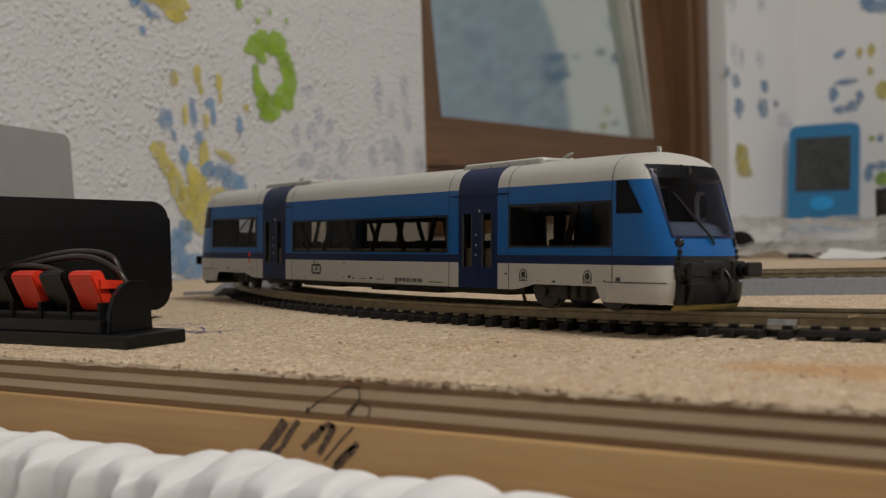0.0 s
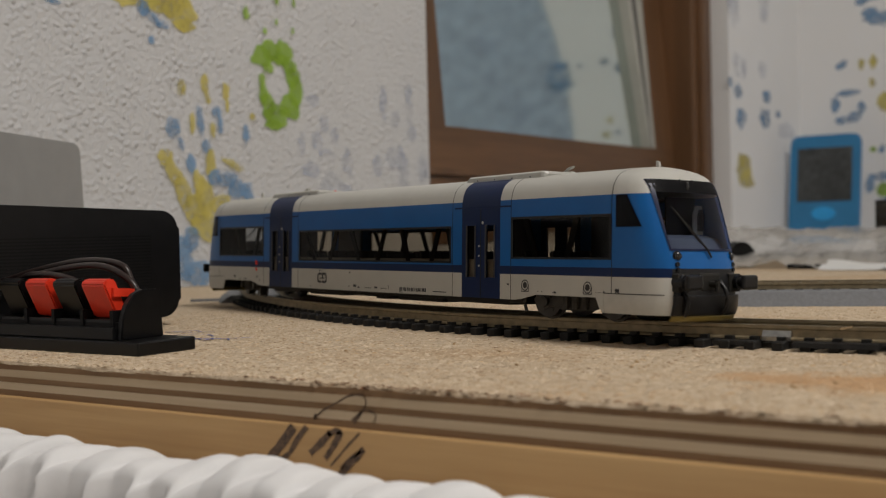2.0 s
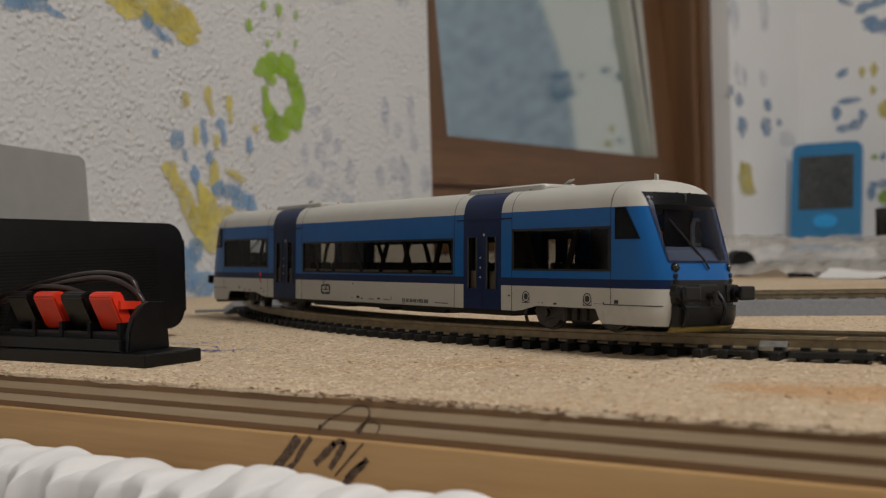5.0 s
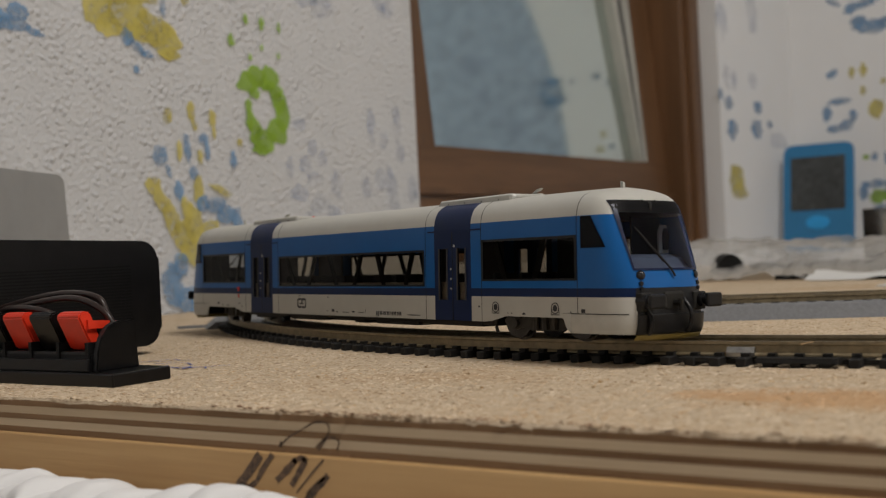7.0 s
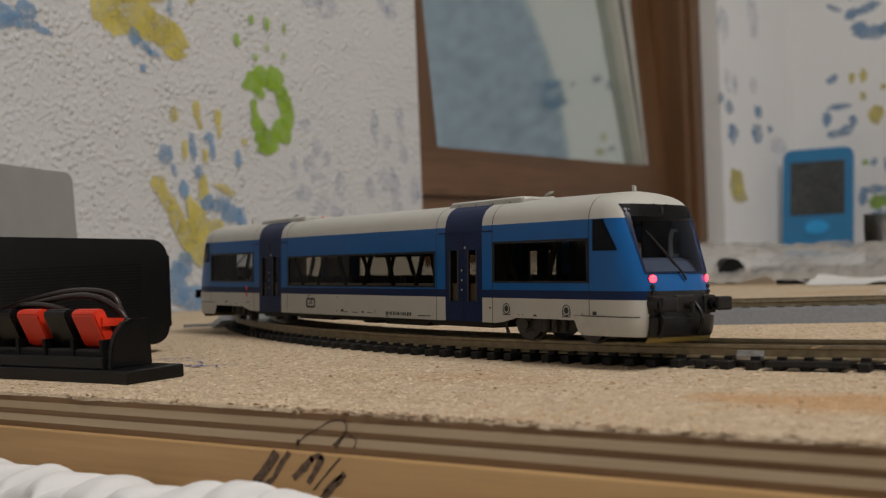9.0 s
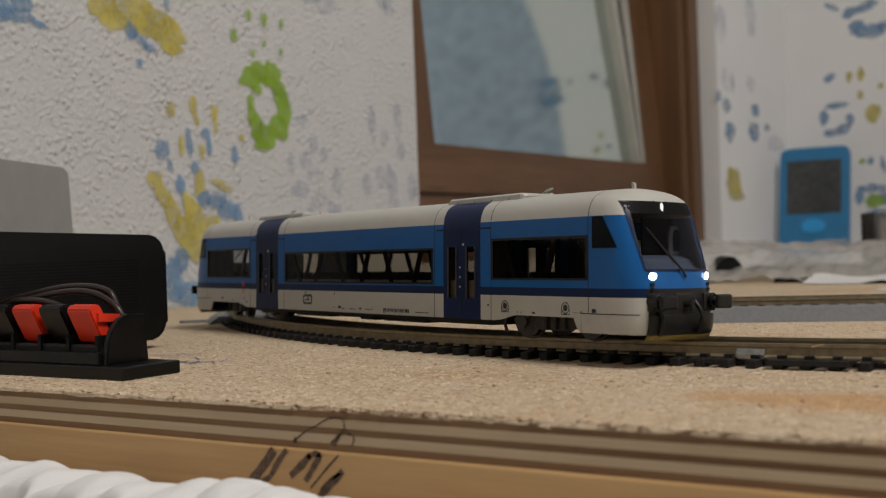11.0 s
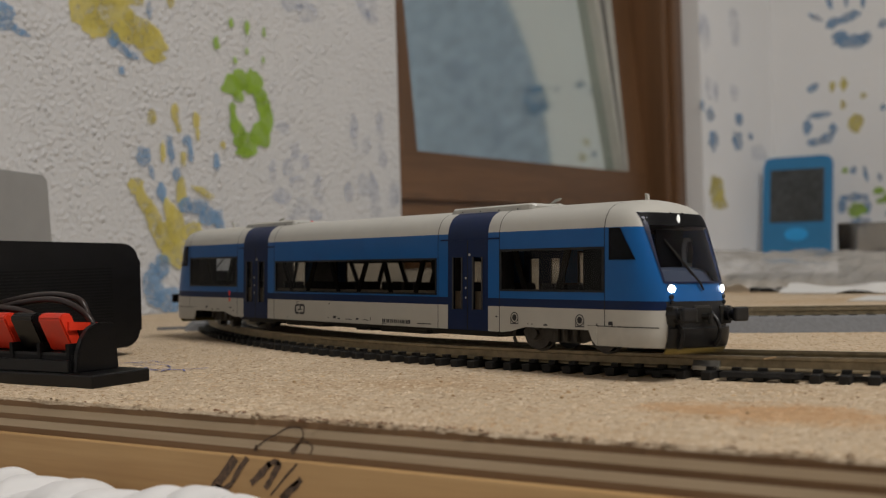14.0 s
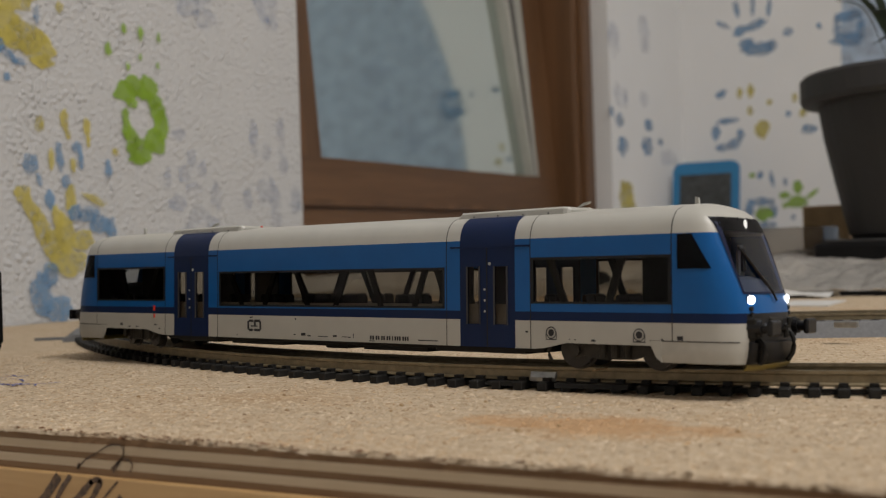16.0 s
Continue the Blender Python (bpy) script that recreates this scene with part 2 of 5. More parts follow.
T_DESK = mottled("driver_desk_grey", (0.15, 0.16, 0.19), 0.6, amount=0.1)
T_SEAT = mottled("train_seat_dark", (0.02, 0.022, 0.03), 0.7, amount=0.2)
T_GLASS = tinted_glass("train_window_glass", (0.86, 0.80, 0.70), 0.66, ior=1.28)
T_LINING = mottled("pale_inner_lining", (0.36, 0.34, 0.31), 0.6, amount=0.1)
T_RIM = mottled("grey_pane_rubber", (0.035, 0.035, 0.04), 0.5, amount=0.1)
T_SCREEN = tinted_glass("train_windscreen_glass", (0.62, 0.68, 0.78), 0.9, ior=1.28)
DECAL = mottled("black_print", (0.02, 0.02, 0.025), 0.6, amount=0.2)
WHEEL = mottled("dark_steel_wheel", (0.045, 0.041, 0.037), 0.4, metal=0.5, amount=0.25)
PANE = double_pane("window_double_glazing")
GASKET = mottled("pale_blind_strip", (0.42, 0.42, 0.38), 0.6, amount=0.1, scale=30)
GASKET_DARK = mottled("grey_seal", (0.10, 0.10, 0.095), 0.6, amount=0.1, scale=30)
TAB_BLUE = mottled("bright_blue_plastic", (0.03, 0.20, 0.42), 0.4, scale=40, amount=0.06)
TAB_SCREEN = mottled("dark_writing_screen", (0.055, 0.06, 0.062), 0.3, scale=120, amount=0.4)
TAB_BUTTON = mottled("light_blue_button", (0.03, 0.36, 0.78), 0.4, scale=40, amount=0.06)
POT = mottled("dark_grey_pot_plastic", (0.028, 0.028, 0.029), 0.55, scale=25, amount=0.15, relief=0.0002, grain=400)
LEAF = mottled("dark_green_leaf", (0.04, 0.07, 0.03), 0.5, amount=0.3, scale=60)
CLEAR = tinted_glass("crumpled_clear_film", (0.90, 0.88, 0.85), 0.93, 0.12)
PAPER = mottled("white_paper", (0.60, 0.60, 0.59), 0.8, amount=0.05, scale=30)
BARK = mottled("reddish_bark", (0.20, 0.095, 0.045), 0.85, amount=0.5, scale=500)
OLD_WOOD = mottled("raw_wood_block", (0.30, 0.20, 0.10), 0.7, amount=0.25, scale=60)
P_BLUE = paint_print("blue_wall_paint", (0.17, 0.32, 0.53), 0.62, 0.68)
P_BLUE_FAINT = paint_print("faint_blue_wall_paint", (0.29, 0.37, 0.56), 0.79, 0.46)
P_YELLOW = paint_print("yellow_wall_paint", (0.60, 0.52, 0.13), 0.58)
P_SKY = paint_print("pale_blue_mural_paint", (0.46, 0.58, 0.75), 0.50)
P_GREEN = paint_print("green_wall_paint", (0.28, 0.46, 0.05), 0.46)
TOP_LIGHT = glow("dim_white_lamp_glow", (1.0, 0.97, 0.9), 0.9)
WHITE_LIGHT = glow("white_lamp_glow", (0.93, 0.96, 1.0), 7)
RED_LIGHT = glow("red_lamp_glow", (1.0, 0.035, 0.06), 5)
DARK_LENS = mottled("unlit_lens", (0.02, 0.02, 0.022), 0.15, amount=0.2)


# ---- mesh tools; all lengths below in millimetres ----
def thing(name, label, category, at=(0, 0, 0), turn=0.0, group="", kind=""):
    ob = new(name)
    ob.empty_display_size = 0.01
    ob.matrix_world = pose(at[0] * MM, at[1] * MM, at[2] * MM, 0, 0, turn)
    return tagged(ob, label, category, group, kind)


def part(name, bm, material, parent=None, label="", smooth=False):
    """Links a bmesh, drawn in millimetres, as one mesh object under a thing or a part."""
    me = bpy.data.meshes.new(name)
    bmesh.ops.recalc_face_normals(bm, faces=bm.faces)
    for v in bm.verts:
        v.co *= MM
    for f in bm.faces:
        f.smooth = smooth
    bm.to_mesh(me)
    bm.free()
    me.materials.append(material)
    ob = new(name, me)
    ob.parent = parent
    if label:
        ob["label"] = label
    return ob


def same_mesh(name, data, parent, m):
    ob = new(name, data)
    ob.parent = parent
    ob.matrix_local = m
    return ob


def box(bm, x0, x1, y0, y1, z0, z1):
    v = [bm.verts.new((x, y, z)) for x in (x0, x1) for y in (y0, y1) for z in (z0, z1)]
    for q in ((0, 1, 3, 2), (4, 6, 7, 5), (0, 4, 5, 1), (2, 3, 7, 6), (0, 2, 6, 4), (1, 5, 7, 3)):
        bm.faces.new([v[i] for i in q])
    return v


def rbox(x0, x1, y0, y1, z0, z1, r=0.4, seg=2):
    bm = bmesh.new()
    box(bm, x0, x1, y0, y1, z0, z1)
    bmesh.ops.bevel(bm, geom=bm.edges[:], offset=r, segments=seg, affect="EDGES", profile=0.5)
    return bm


def prism(bm, outline, a, b, axis="y"):
    """A flat outline pushed along an axis from a to b. The outline is (x, z) for y, (y, z) for x, (x, y) for z."""
    put = {"y": lambda p, d: (p[0], d, p[1]), "x": lambda p, d: (d, p[0], p[1]), "z": lambda p, d: (p[0], p[1], d)}[axis]
    lo, hi = [[bm.verts.new(put(p, d)) for p in outline] for d in (a, b)]
    bm.faces.new(lo)
    bm.faces.new(hi[::-1])
    for i in range(len(outline)):
        j = (i + 1) % len(outline)
        bm.faces.new((lo[i], hi[i], hi[j], lo[j]))


def rod(bm, a, b, r, n=10, r2=None):
    a, b = Vector(a), Vector(b)
    q = (b - a).to_track_quat("Z", "Y")
    rings = [[bm.verts.new(p + q @ Vector((rr * math.cos(k * 2 * math.pi / n), rr * math.sin(k * 2 * math.pi / n), 0))) for k in range(n)]
             for p, rr in ((a, r), (b, r if r2 is None else r2))]
    bm.faces.new(rings[0][::-1])
    bm.faces.new(rings[1])
    for k in range(n):
        bm.faces.new((rings[0][k], rings[0][(k + 1) % n], rings[1][(k + 1) % n], rings[1][k]))


def tube(bm, points, r, n=8):
    pts = [Vector(p) for p in points]
    rings = []
    for i, p in enumerate(pts):
        d = pts[min(i + 1, len(pts) - 1)] - pts[max(i - 1, 0)]
        q = d.to_track_quat("Z", "Y")
        rings.append([bm.verts.new(p + q @ Vector((r * math.cos(k * 2 * math.pi / n), r * math.sin(k * 2 * math.pi / n), 0))) for k in range(n)])
    for a, b in zip(rings, rings[1:]):
        for k in range(n):
            bm.faces.new((a[k], a[(k + 1) % n], b[(k + 1) % n], b[k]))
    bm.faces.new(rings[0][::-1])
    bm.faces.new(rings[-1])


def spline(points, n=8):
    """Points on a smooth curve through the given ones."""
    p = [Vector(q) for q in points]
    p = [2 * p[0] - p[1], *p, 2 * p[-1] - p[-2]]
    out = []
    for i in range(1, len(p) - 2):
        for k in range(n):
            t = k / n
            out.append(0.5 * (2 * p[i] + (p[i + 1] - p[i - 1]) * t + (2 * p[i - 1] - 5 * p[i] + 4 * p[i + 1] - p[i + 2]) * t * t
                              + (3 * p[i] - p[i - 1] - 3 * p[i + 1] + p[i + 2]) * t ** 3))
    return [*out, p[-2]]


def sweep(bm, section, path):
    """A closed section of (side, height) swept along points (x, y, z, heading in radians)."""
    rings = []
    for x, y, z, h in path:
        rings.append([bm.verts.new((x + math.sin(h) * s, y - math.cos(h) * s, z + u)) for s, u in section])
    n = len(section)
    for a, b in zip(rings, rings[1:]):
        for k in range(n):
            bm.faces.new((a[k], b[k], b[(k + 1) % n], a[(k + 1) % n]))
    bm.faces.new(rings[0])
    bm.faces.new(rings[-1][::-1])


# ---- the room ----
def room():
    bm = bmesh.new()
    # darker plaster tone here stands for the weaker light on this wall
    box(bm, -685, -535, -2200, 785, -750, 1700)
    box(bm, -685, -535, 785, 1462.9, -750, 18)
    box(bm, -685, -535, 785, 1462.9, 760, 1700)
    tagged(part("wall_west", bm, STUCCO_DIMMED), "white rough-plastered wall with coloured paint prints", "wall", kind="structure")
    bm = bmesh.new()
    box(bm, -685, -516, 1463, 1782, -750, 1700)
    tagged(part("wall_west_pier", bm, STUCCO_FAR_LIT), "white plastered wall between window and corner", "wall", kind="structure")
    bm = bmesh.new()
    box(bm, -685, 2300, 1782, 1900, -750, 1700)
    tagged(part("wall_north", bm, STUCCO_FAR_LIT), "white plastered wall with coloured paint prints", "wall", kind="structure")
    bm = bmesh.new()
    box(bm, 2300, 2400, -2200, 1900, -750, 1700)
    tagged(part("wall_east", bm, STUCCO_FAR_LIT), "plain white plastered wall", "wall", kind="structure")
    bm = bmesh.new()
    box(bm, -685, 2400, -2300, -2200, -750, 1700)
    tagged(part("wall_south", bm, STUCCO_FAR_LIT), "plain white plastered wall", "wall", kind="structure")
    bm = bmesh.new()
    box(bm, -685, 2400, -2300, 1900, -800, -750)
    tagged(part("floor", bm, FLOORING), "brown laminate floor", "floor", kind="structure")
    bm = bmesh.new()
    box(bm, -685, 2400, -2300, 1900, 1700, 1750)
    tagged(part("ceiling", bm, CEILING), "white painted ceiling", "ceiling", kind="structure")


def window():
    w = thing("window_1", "brown wooden window with a tilted sash mirroring the room", "window", kind="structure")
    part("frame_post", rbox(-640, -565, 785.2, 799, 18, 760, 4), FRAME_WOOD, w)
    part("frame_post", rbox(-640, -541, 1403, 1462.8, 18, 760, 4), FRAME_WOOD, w)
    part("frame_step", rbox(-600, -533, 1416, 1446, 18, 760, 3), FRAME_WOOD, w)
    part("frame_sill", rbox(-640, -562, 832, 1403, 18, 50, 4), RAIL_WOOD, w)
    part("frame_head", rbox(-640, -562, 832, 1403, 690, 760, 4), RAIL_WOOD, w)
    # the sash leans outwards at its top
    lean = math.tan(radians(4.5))
    near = 0.956
    back = lambda z: -570 - lean * (z - 127)

    def slab(bm, quad, depth, front=0.0):
        quad = [(u * near, 34 + (z - 34) * near) for u, z in quad]
        a = [bm.verts.new((back(z) + front, u, z)) for u, z in quad]
        b = [bm.verts.new((back(z) + front - depth, u, z)) for u, z in quad]
        bm.faces.new(a)
        bm.faces.new(b[::-1])
        n = len(quad)
        for i in range(n):
            bm.faces.new((a[i], b[i], b[(i + 1) % n], a[(i + 1) % n]))

    sash = thing("sash", "", "", kind="")
    sash.parent = w
    del_keys = [k for k in ("category",) if k in sash]
    for k in del_keys:
        del sash[k]
    for name, quad, mat, front in (("bottom_rail", [(838, 54), (1466, 54), (1466, 131), (838, 131)], RAIL_WOOD, 0),
                                   ("rail_groove", [(838, 84), (1466, 84), (1466, 90), (838, 90)], FRAME_WOOD, 5),
                                   ("top_rail", [(838, 600), (1466, 600), (1466, 680), (838, 680)], RAIL_WOOD, 0),
                                   ("stile", [(838, 131), (904, 131), (904, 600), (838, 600)], FRAME_WOOD, 0),
                                   ("stile", [(1402, 131), (1466, 131), (1466, 600), (1402, 600)], FRAME_WOOD, 0),
                                   ("pale_strip", [(1386, 132), (1391, 132), (1356, 430), (1338, 430)], GASKET, 0.6),
                                   ("dark_strip", [(1391.5, 132), (1395, 132), (1374, 430), (1357, 430)], GASKET_DARK, 0.2),
                                   ("pale_strip", [(1395.5, 132), (1402.5, 132), (1402.5, 430), (1375, 430)], GASKET, 0.6)):
        bm = bmesh.new()
        slab(bm, quad, 40 if front in (0, 5) else 13, front)
        part(name, bm, mat, sash)
    bm = bmesh.new()
    slab(bm, [(902, 129), (1404, 129), (1404, 602), (902, 602)], 4, -11.6)
    ob = part("pane", bm, PANE, sash)
    bm = bmesh.new()
    box(bm, -1500, -1490, 200, 2600, -700, 1800)
    tagged(part("backdrop", bm, mottled("night_outside", (0.02, 0.025, 0.035), 0.9)), "dark night outside the window", "backdrop", kind="structure")


def ceiling_lamp():
    lamp = thing("ceiling_lamp", "round white ceiling lamp that lights the room", "lamp", (LAMP_AT[0] * 1000, LAMP_AT[1] * 1000, 0))
    bm = bmesh.new()
    rod(bm, (0, 0, 1640), (0, 0, 1700), 360, 48)
    part("base", bm, CEILING, lamp)


# ---- paint prints on the walls ----
def blob(bm, plane, cu, cz, ru, rz, tilt=0.0, seed=0, rough=0.22, n=26):
    """One dab of paint: an uneven disc on the wall."""
    ring = []
    ca, sa = math.cos(radians(tilt)), math.sin(radians(tilt))
    for k in range(n):
        a = k * 2 * math.pi / n
        f = 1 + rough * 1.6 * noise.noise((1.6 * math.cos(a) + seed * 7.3, 1.6 * math.sin(a) + seed * 3.1, seed)) + rough * noise.noise((5 * math.cos(a), 5 * math.sin(a), seed * 1.7))
        p, q = ru * f * math.cos(a), rz * f * math.sin(a)
        ring.append(bm.verts.new(plane(cu + ca * p - sa * q, cz + sa * p + ca * q)))
    bm.faces.new(ring)


class Wall:
    """Places on a wall, lifted off it by a hair."""

    def __init__(self, axis, at, side, proud=0.6):
        self.axis, self.at, self.side, self.proud = axis, at, side, proud

    def spot(self, u, z, lift):
        d = self.at + self.side * lift
        return (d, u, z) if self.axis == "x" else (u, d, z)

    def base(self, u, z):
        return self.spot(u, z, 0)

    def __call__(self, u, z):
        return self.spot(u, z, self.proud)


def WEST(proud=0.6):
    return Wall("x", -535, 1, proud)


def PIER(proud=0.6):
    return Wall("x", -516, 1, proud)


def NORTH(proud=0.6):
    return Wall("y", 1782, -1, proud)


def print_on(plane, material, label, dabs, seed=1):
    """One print on a wall: every dab of paint in it is a part."""
    t = thing("paint_print", label, "paint print", group="paint prints on the walls")
    for i, d in enumerate(dabs):
        bm = bmesh.new()
        blob(bm, lambda u, z, k=0.05 * i: tuple(Vector(plane(u, z)) + (Vector(plane(u, z)) - Vector(plane.base(u, z))).normalized() * k), *d[:5], seed=seed + i, **(dict(rough=d[6], n=d[7]) if len(d) > 5 else {}))
        part("paint_dab", bm, material, t)
    return t


def paint_prints():
    w = WEST()
    # large yellow and blue palm print
    print_on(w, P_YELLOW, "yellow palm-shaped paint print on white plaster",
             [(508, 126, 3.5, 5.6, 0), (528, 130, 3.7, 7.2, 0), (531, 121, 2.4, 3.4, 0), (547, 127, 3.6, 6.2, 0), (548, 118, 1.8, 4.6, 0), (572, 112, 2.9, 2.6, 0), (492, 82, 6.2, 5.2, 0), (499, 72, 5.2, 9.5, 25), (507, 60, 6.8, 11.5, 20),
              (516, 49, 10, 10, 0), (526, 57, 8.5, 12, 0), (540, 52, 9.5, 7, 0), (531, 79, 4.6, 9.5, 0), (516, 104, 2.4, 7, 0), (534, 101, 2.6, 5, 0), (552, 79, 11.5, 2.6, -20), (527, 38, 16, 9, 0), (520, 66, 5, 8, 10)], seed=3)
    print_on(WEST(0.9), P_BLUE, "blue palm-shaped paint print over a yellow one",
             [(499, 101, 6.2, 6.6, 0), (506, 91, 2.2, 4.6, 20), (514, 78, 4.1, 6.8, 12), (523, 106, 3.3, 9.2, 8), (528, 90, 4.4, 4.8, 0), (538, 113, 4.3, 3.8, 0), (541, 105, 2.4, 6.4, 8), (565, 100, 3.3, 6.2, 8),
              (535, 70, 6.5, 5.4, 0), (546, 69, 9.4, 5.8, 0), (556, 63, 9.4, 6.6, 0), (566, 58, 4.8, 9, 0), (505, 18, 9, 14, 0), (518, 8, 12, 8, 0), (512, 30, 7, 8, 0)], seed=40)
    # green print with an unpainted palm hollow
    print_on(w, P_GREEN, "green palm-shaped paint print on white plaster",
             [(584, 154, 11, 7.4, 0), (593, 159, 10.6, 7.2, 0), (606, 159, 9, 8.4, 0), (602, 154, 9, 4, 0), (614, 143, 8.6, 7.4, 0), (617, 133, 8, 11.4, 0), (611, 122, 10.4, 9, 0), (597, 115, 13, 8, 0), (588, 121, 7.4, 9.6, 0),
              (593, 108, 8.4, 4.2, 0), (582, 138, 3.6, 5, 0), (583, 128, 4.2, 7, 0), (611, 150, 7.5, 5.5, 0), (589, 147, 6, 4, 0), (568, 182, 3.2, 4.8, 0), (583, 198, 2.7, 3.6, 0), (599, 197, 2.8, 5, 0), (617, 196, 1.9, 4, 0), (598, 180, 1.6, 2.7, 0), (586, 172, 2.1, 2.7, 0), (615, 176, 1.6, 2.7, 0)], seed=80)
    print_on(w, P_YELLOW, "yellow smeared paint print high on the wall",
             [(457, 187, 12, 11.5, 0), (464, 178, 9.7, 7, 0), (480, 186, 17, 13, 0), (496, 180, 18, 10.5, 0), (509, 174, 13, 11, 0), (513, 166, 8.2, 4.6, 0), (474, 206, 32, 12, 0), (527, 203, 3.2, 4, 0)], seed=120)
    print_on(WEST(0.9), P_BLUE, "blue smear of paint on white plaster",
             [(478, 172, 4.5, 5.8, 25), (485, 167, 7.4, 3.2, -35), (493, 164, 5.6, 2.8, 0), (484, 153, 2.4, 2.7, 0), (508, 195, 2.4, 6, 0)], seed=140)
    print_on(w, P_BLUE, "blue paint print high on the wall", [(396, 170, 10.5, 4.2, 0), (410, 167, 7, 1.9, -12), (400, 177, 7, 5, 0), (382, 172, 13, 7, 0), (355, 180, 16, 10, 0)], seed=150)
    print_on(w, P_BLUE_FAINT, "faint blue palm-shaped paint print on plaster",
             [(624, 134, 2.5, 6, 0), (636, 128, 7, 5, 0), (648, 112, 5, 8, 0), (660, 104, 5, 7, 0), (640, 100, 8, 6, 0), (650, 88, 10, 6, 0), (632, 78, 12, 6, 0), (655, 70, 10, 7, 0), (675, 84, 7, 10, 0), (622, 96, 4, 8, 0), (670, 64, 8, 5, 0), (644, 60, 6, 6, 0)], seed=160)
    print_on(w, P_BLUE_FAINT, "faint blue palm-shaped paint print near the window",
             [(722, 132, 5, 14, 0), (738, 122, 6, 7, 0), (757, 134, 5, 16, 0), (760, 112, 6, 8, 0), (745, 88, 8, 14, 20), (748, 66, 8, 10, 0), (774, 84, 7, 12, 0), (730, 90, 6, 10, 0), (712, 84, 6, 9, 0), (735, 54, 8, 6, 0)], seed=190)
    print_on(w, P_BLUE_FAINT, "faint blue paint print high on the wall", [(650, 226, 14, 10, 0), (668, 219, 12, 8, 0), (745, 240, 16, 12, 0), (660, 240, 20, 10, 0), (748, 226, 10, 6, 0)], seed=210)
    # pier beyond the window
    q = PIER()
    print_on(q, P_BLUE, "blue palm-shaped paint print beside the window",
             [(1495, 208, 16.0, 8.9, 0), (1505, 173, 20.9, 12.2, 0), (1606, 179, 23.3, 13.8, 0), (1615, 210, 15.6, 9.5, 0), (1666, 189, 11.0, 5.3, 0), (1464, 218, 8.8, 7.2, 0)], seed=230)
    print_on(q, P_BLUE_FAINT, "faint blue paint print beside the window", [(1492, 244, 11.4, 16.3, 0), (1520, 239, 9.4, 16.5, 0), (1599, 247, 18.0, 12.9, 0), (1705, 167, 36.0, 13.6, 0), (1608, 342, 23.4, 30.4, 0), (1482, 319, 22.7, 24.3, 0)], seed=250)
    print_on(q, P_YELLOW, "yellow paint stroke beside the window", [(1514, 108, 28.3, 17.2, 0), (1520, 90, 30.9, 12.3, 0), (1503, 116, 13.9, 8.9, 0)], seed=260)
    # far wall
    f = NORTH()
    print_on(f, P_BLUE, "blue palm-shaped paint print on the far wall",
             [(-394, 331, 25.7, 11.7, 0), (-411, 341, 10.8, 9.0, 0), (-373, 336, 8.8, 8.1, 0), (-397, 368, 16.9, 7.7, 12), (-421, 362, 10.9, 8.2, 25), (-348, 352, 7.8, 6.7, 30), (-425, 397, 4.5, 13.6, 8), (-400, 398, 3.6, 15.3, 0), (-375, 393, 3.5, 15.2, -8), (-446, 374, 12.8, 4.1, -30)], seed=280)
    print_on(f, P_BLUE, "blue palm ring print on the far wall", [(-259, 365, 20.6, 7.8, 0), (-261, 330, 23.1, 10.4, 0), (-276, 350, 5.8, 15.7, 0), (-242, 345, 5.7, 14.6, 0), (-302, 355, 3.8, 4.8, 0)], seed=300)
    print_on(f, P_BLUE, "open blue ring print on the far wall",
             [(-444, 224, 16.5, 5.0, 0), (-463, 208, 7.0, 12.9, 0), (-452, 183, 13.8, 5.5, 0), (-435, 188, 10.0, 8.2, 0), (-425, 201, 6.4, 9.1, 0), (-453, 267, 10.1, 5.5, 30)], seed=310)
    print_on(f, P_YELLOW, "yellow paint print on the far wall", [(-391, 208, 10.7, 14.4, 0), (-424, 266, 4.5, 8.2, 0), (-407, 267, 5.4, 9.9, 0), (-409, 237, 4.5, 6.8, 0), (-379, 248, 4.4, 4.5, 0)], seed=320)
    print_on(f, P_BLUE, "blue ring print round a green dab", [(-397, 96, 21.4, 5.9, 0), (-415, 84, 6.3, 10.9, 0), (-379, 82, 6.2, 11.7, 0), (-389, 58, 13.3, 8.1, 0), (-397, 137, 4.5, 6.3, 0), (-379, 130, 3.1, 12.6, 10), (-359, 124, 3.5, 6.2, 0), (-349, 70, 3.9, 4.0, 0)], seed=330)
    print_on(NORTH(0.9), P_GREEN, "green dab of paint in a blue ring", [(-393, 77, 14.2, 10.8, 0), (-409, 137, 4.5, 4.5, 0)], seed=340)
    print_on(f, P_GREEN, "small green palm-shaped paint print", [(-341, 115, 7.4, 11.1, 0), (-342, 93, 15.6, 8.9, 0), (-361, 104, 8.8, 5.4, 0), (-319, 104, 11.1, 3.5, 35), (-359, 89, 6.1, 4.5, 0)], seed=345)
    print_on(f, P_YELLOW, "yellow dabs of paint behind the flower pot", [(-329, 227, 6.0, 6.2, 0), (-341, 251, 3.5, 7.1, 0)], seed=350)
    print_on(f, P_BLUE, "blue dabs of paint behind the flower pot", [(-321, 202, 12.8, 7.1, 0), (-351, 228, 4.4, 4.4, 0)], seed=355)
    # painting and prints added to give the window pane its blue reflection
    print_on(NORTH(0.4), P_SKY, "large round pale blue wall painting", [(-60, 260, 205, 430, 6, 0, 0.03, 72)], seed=380)
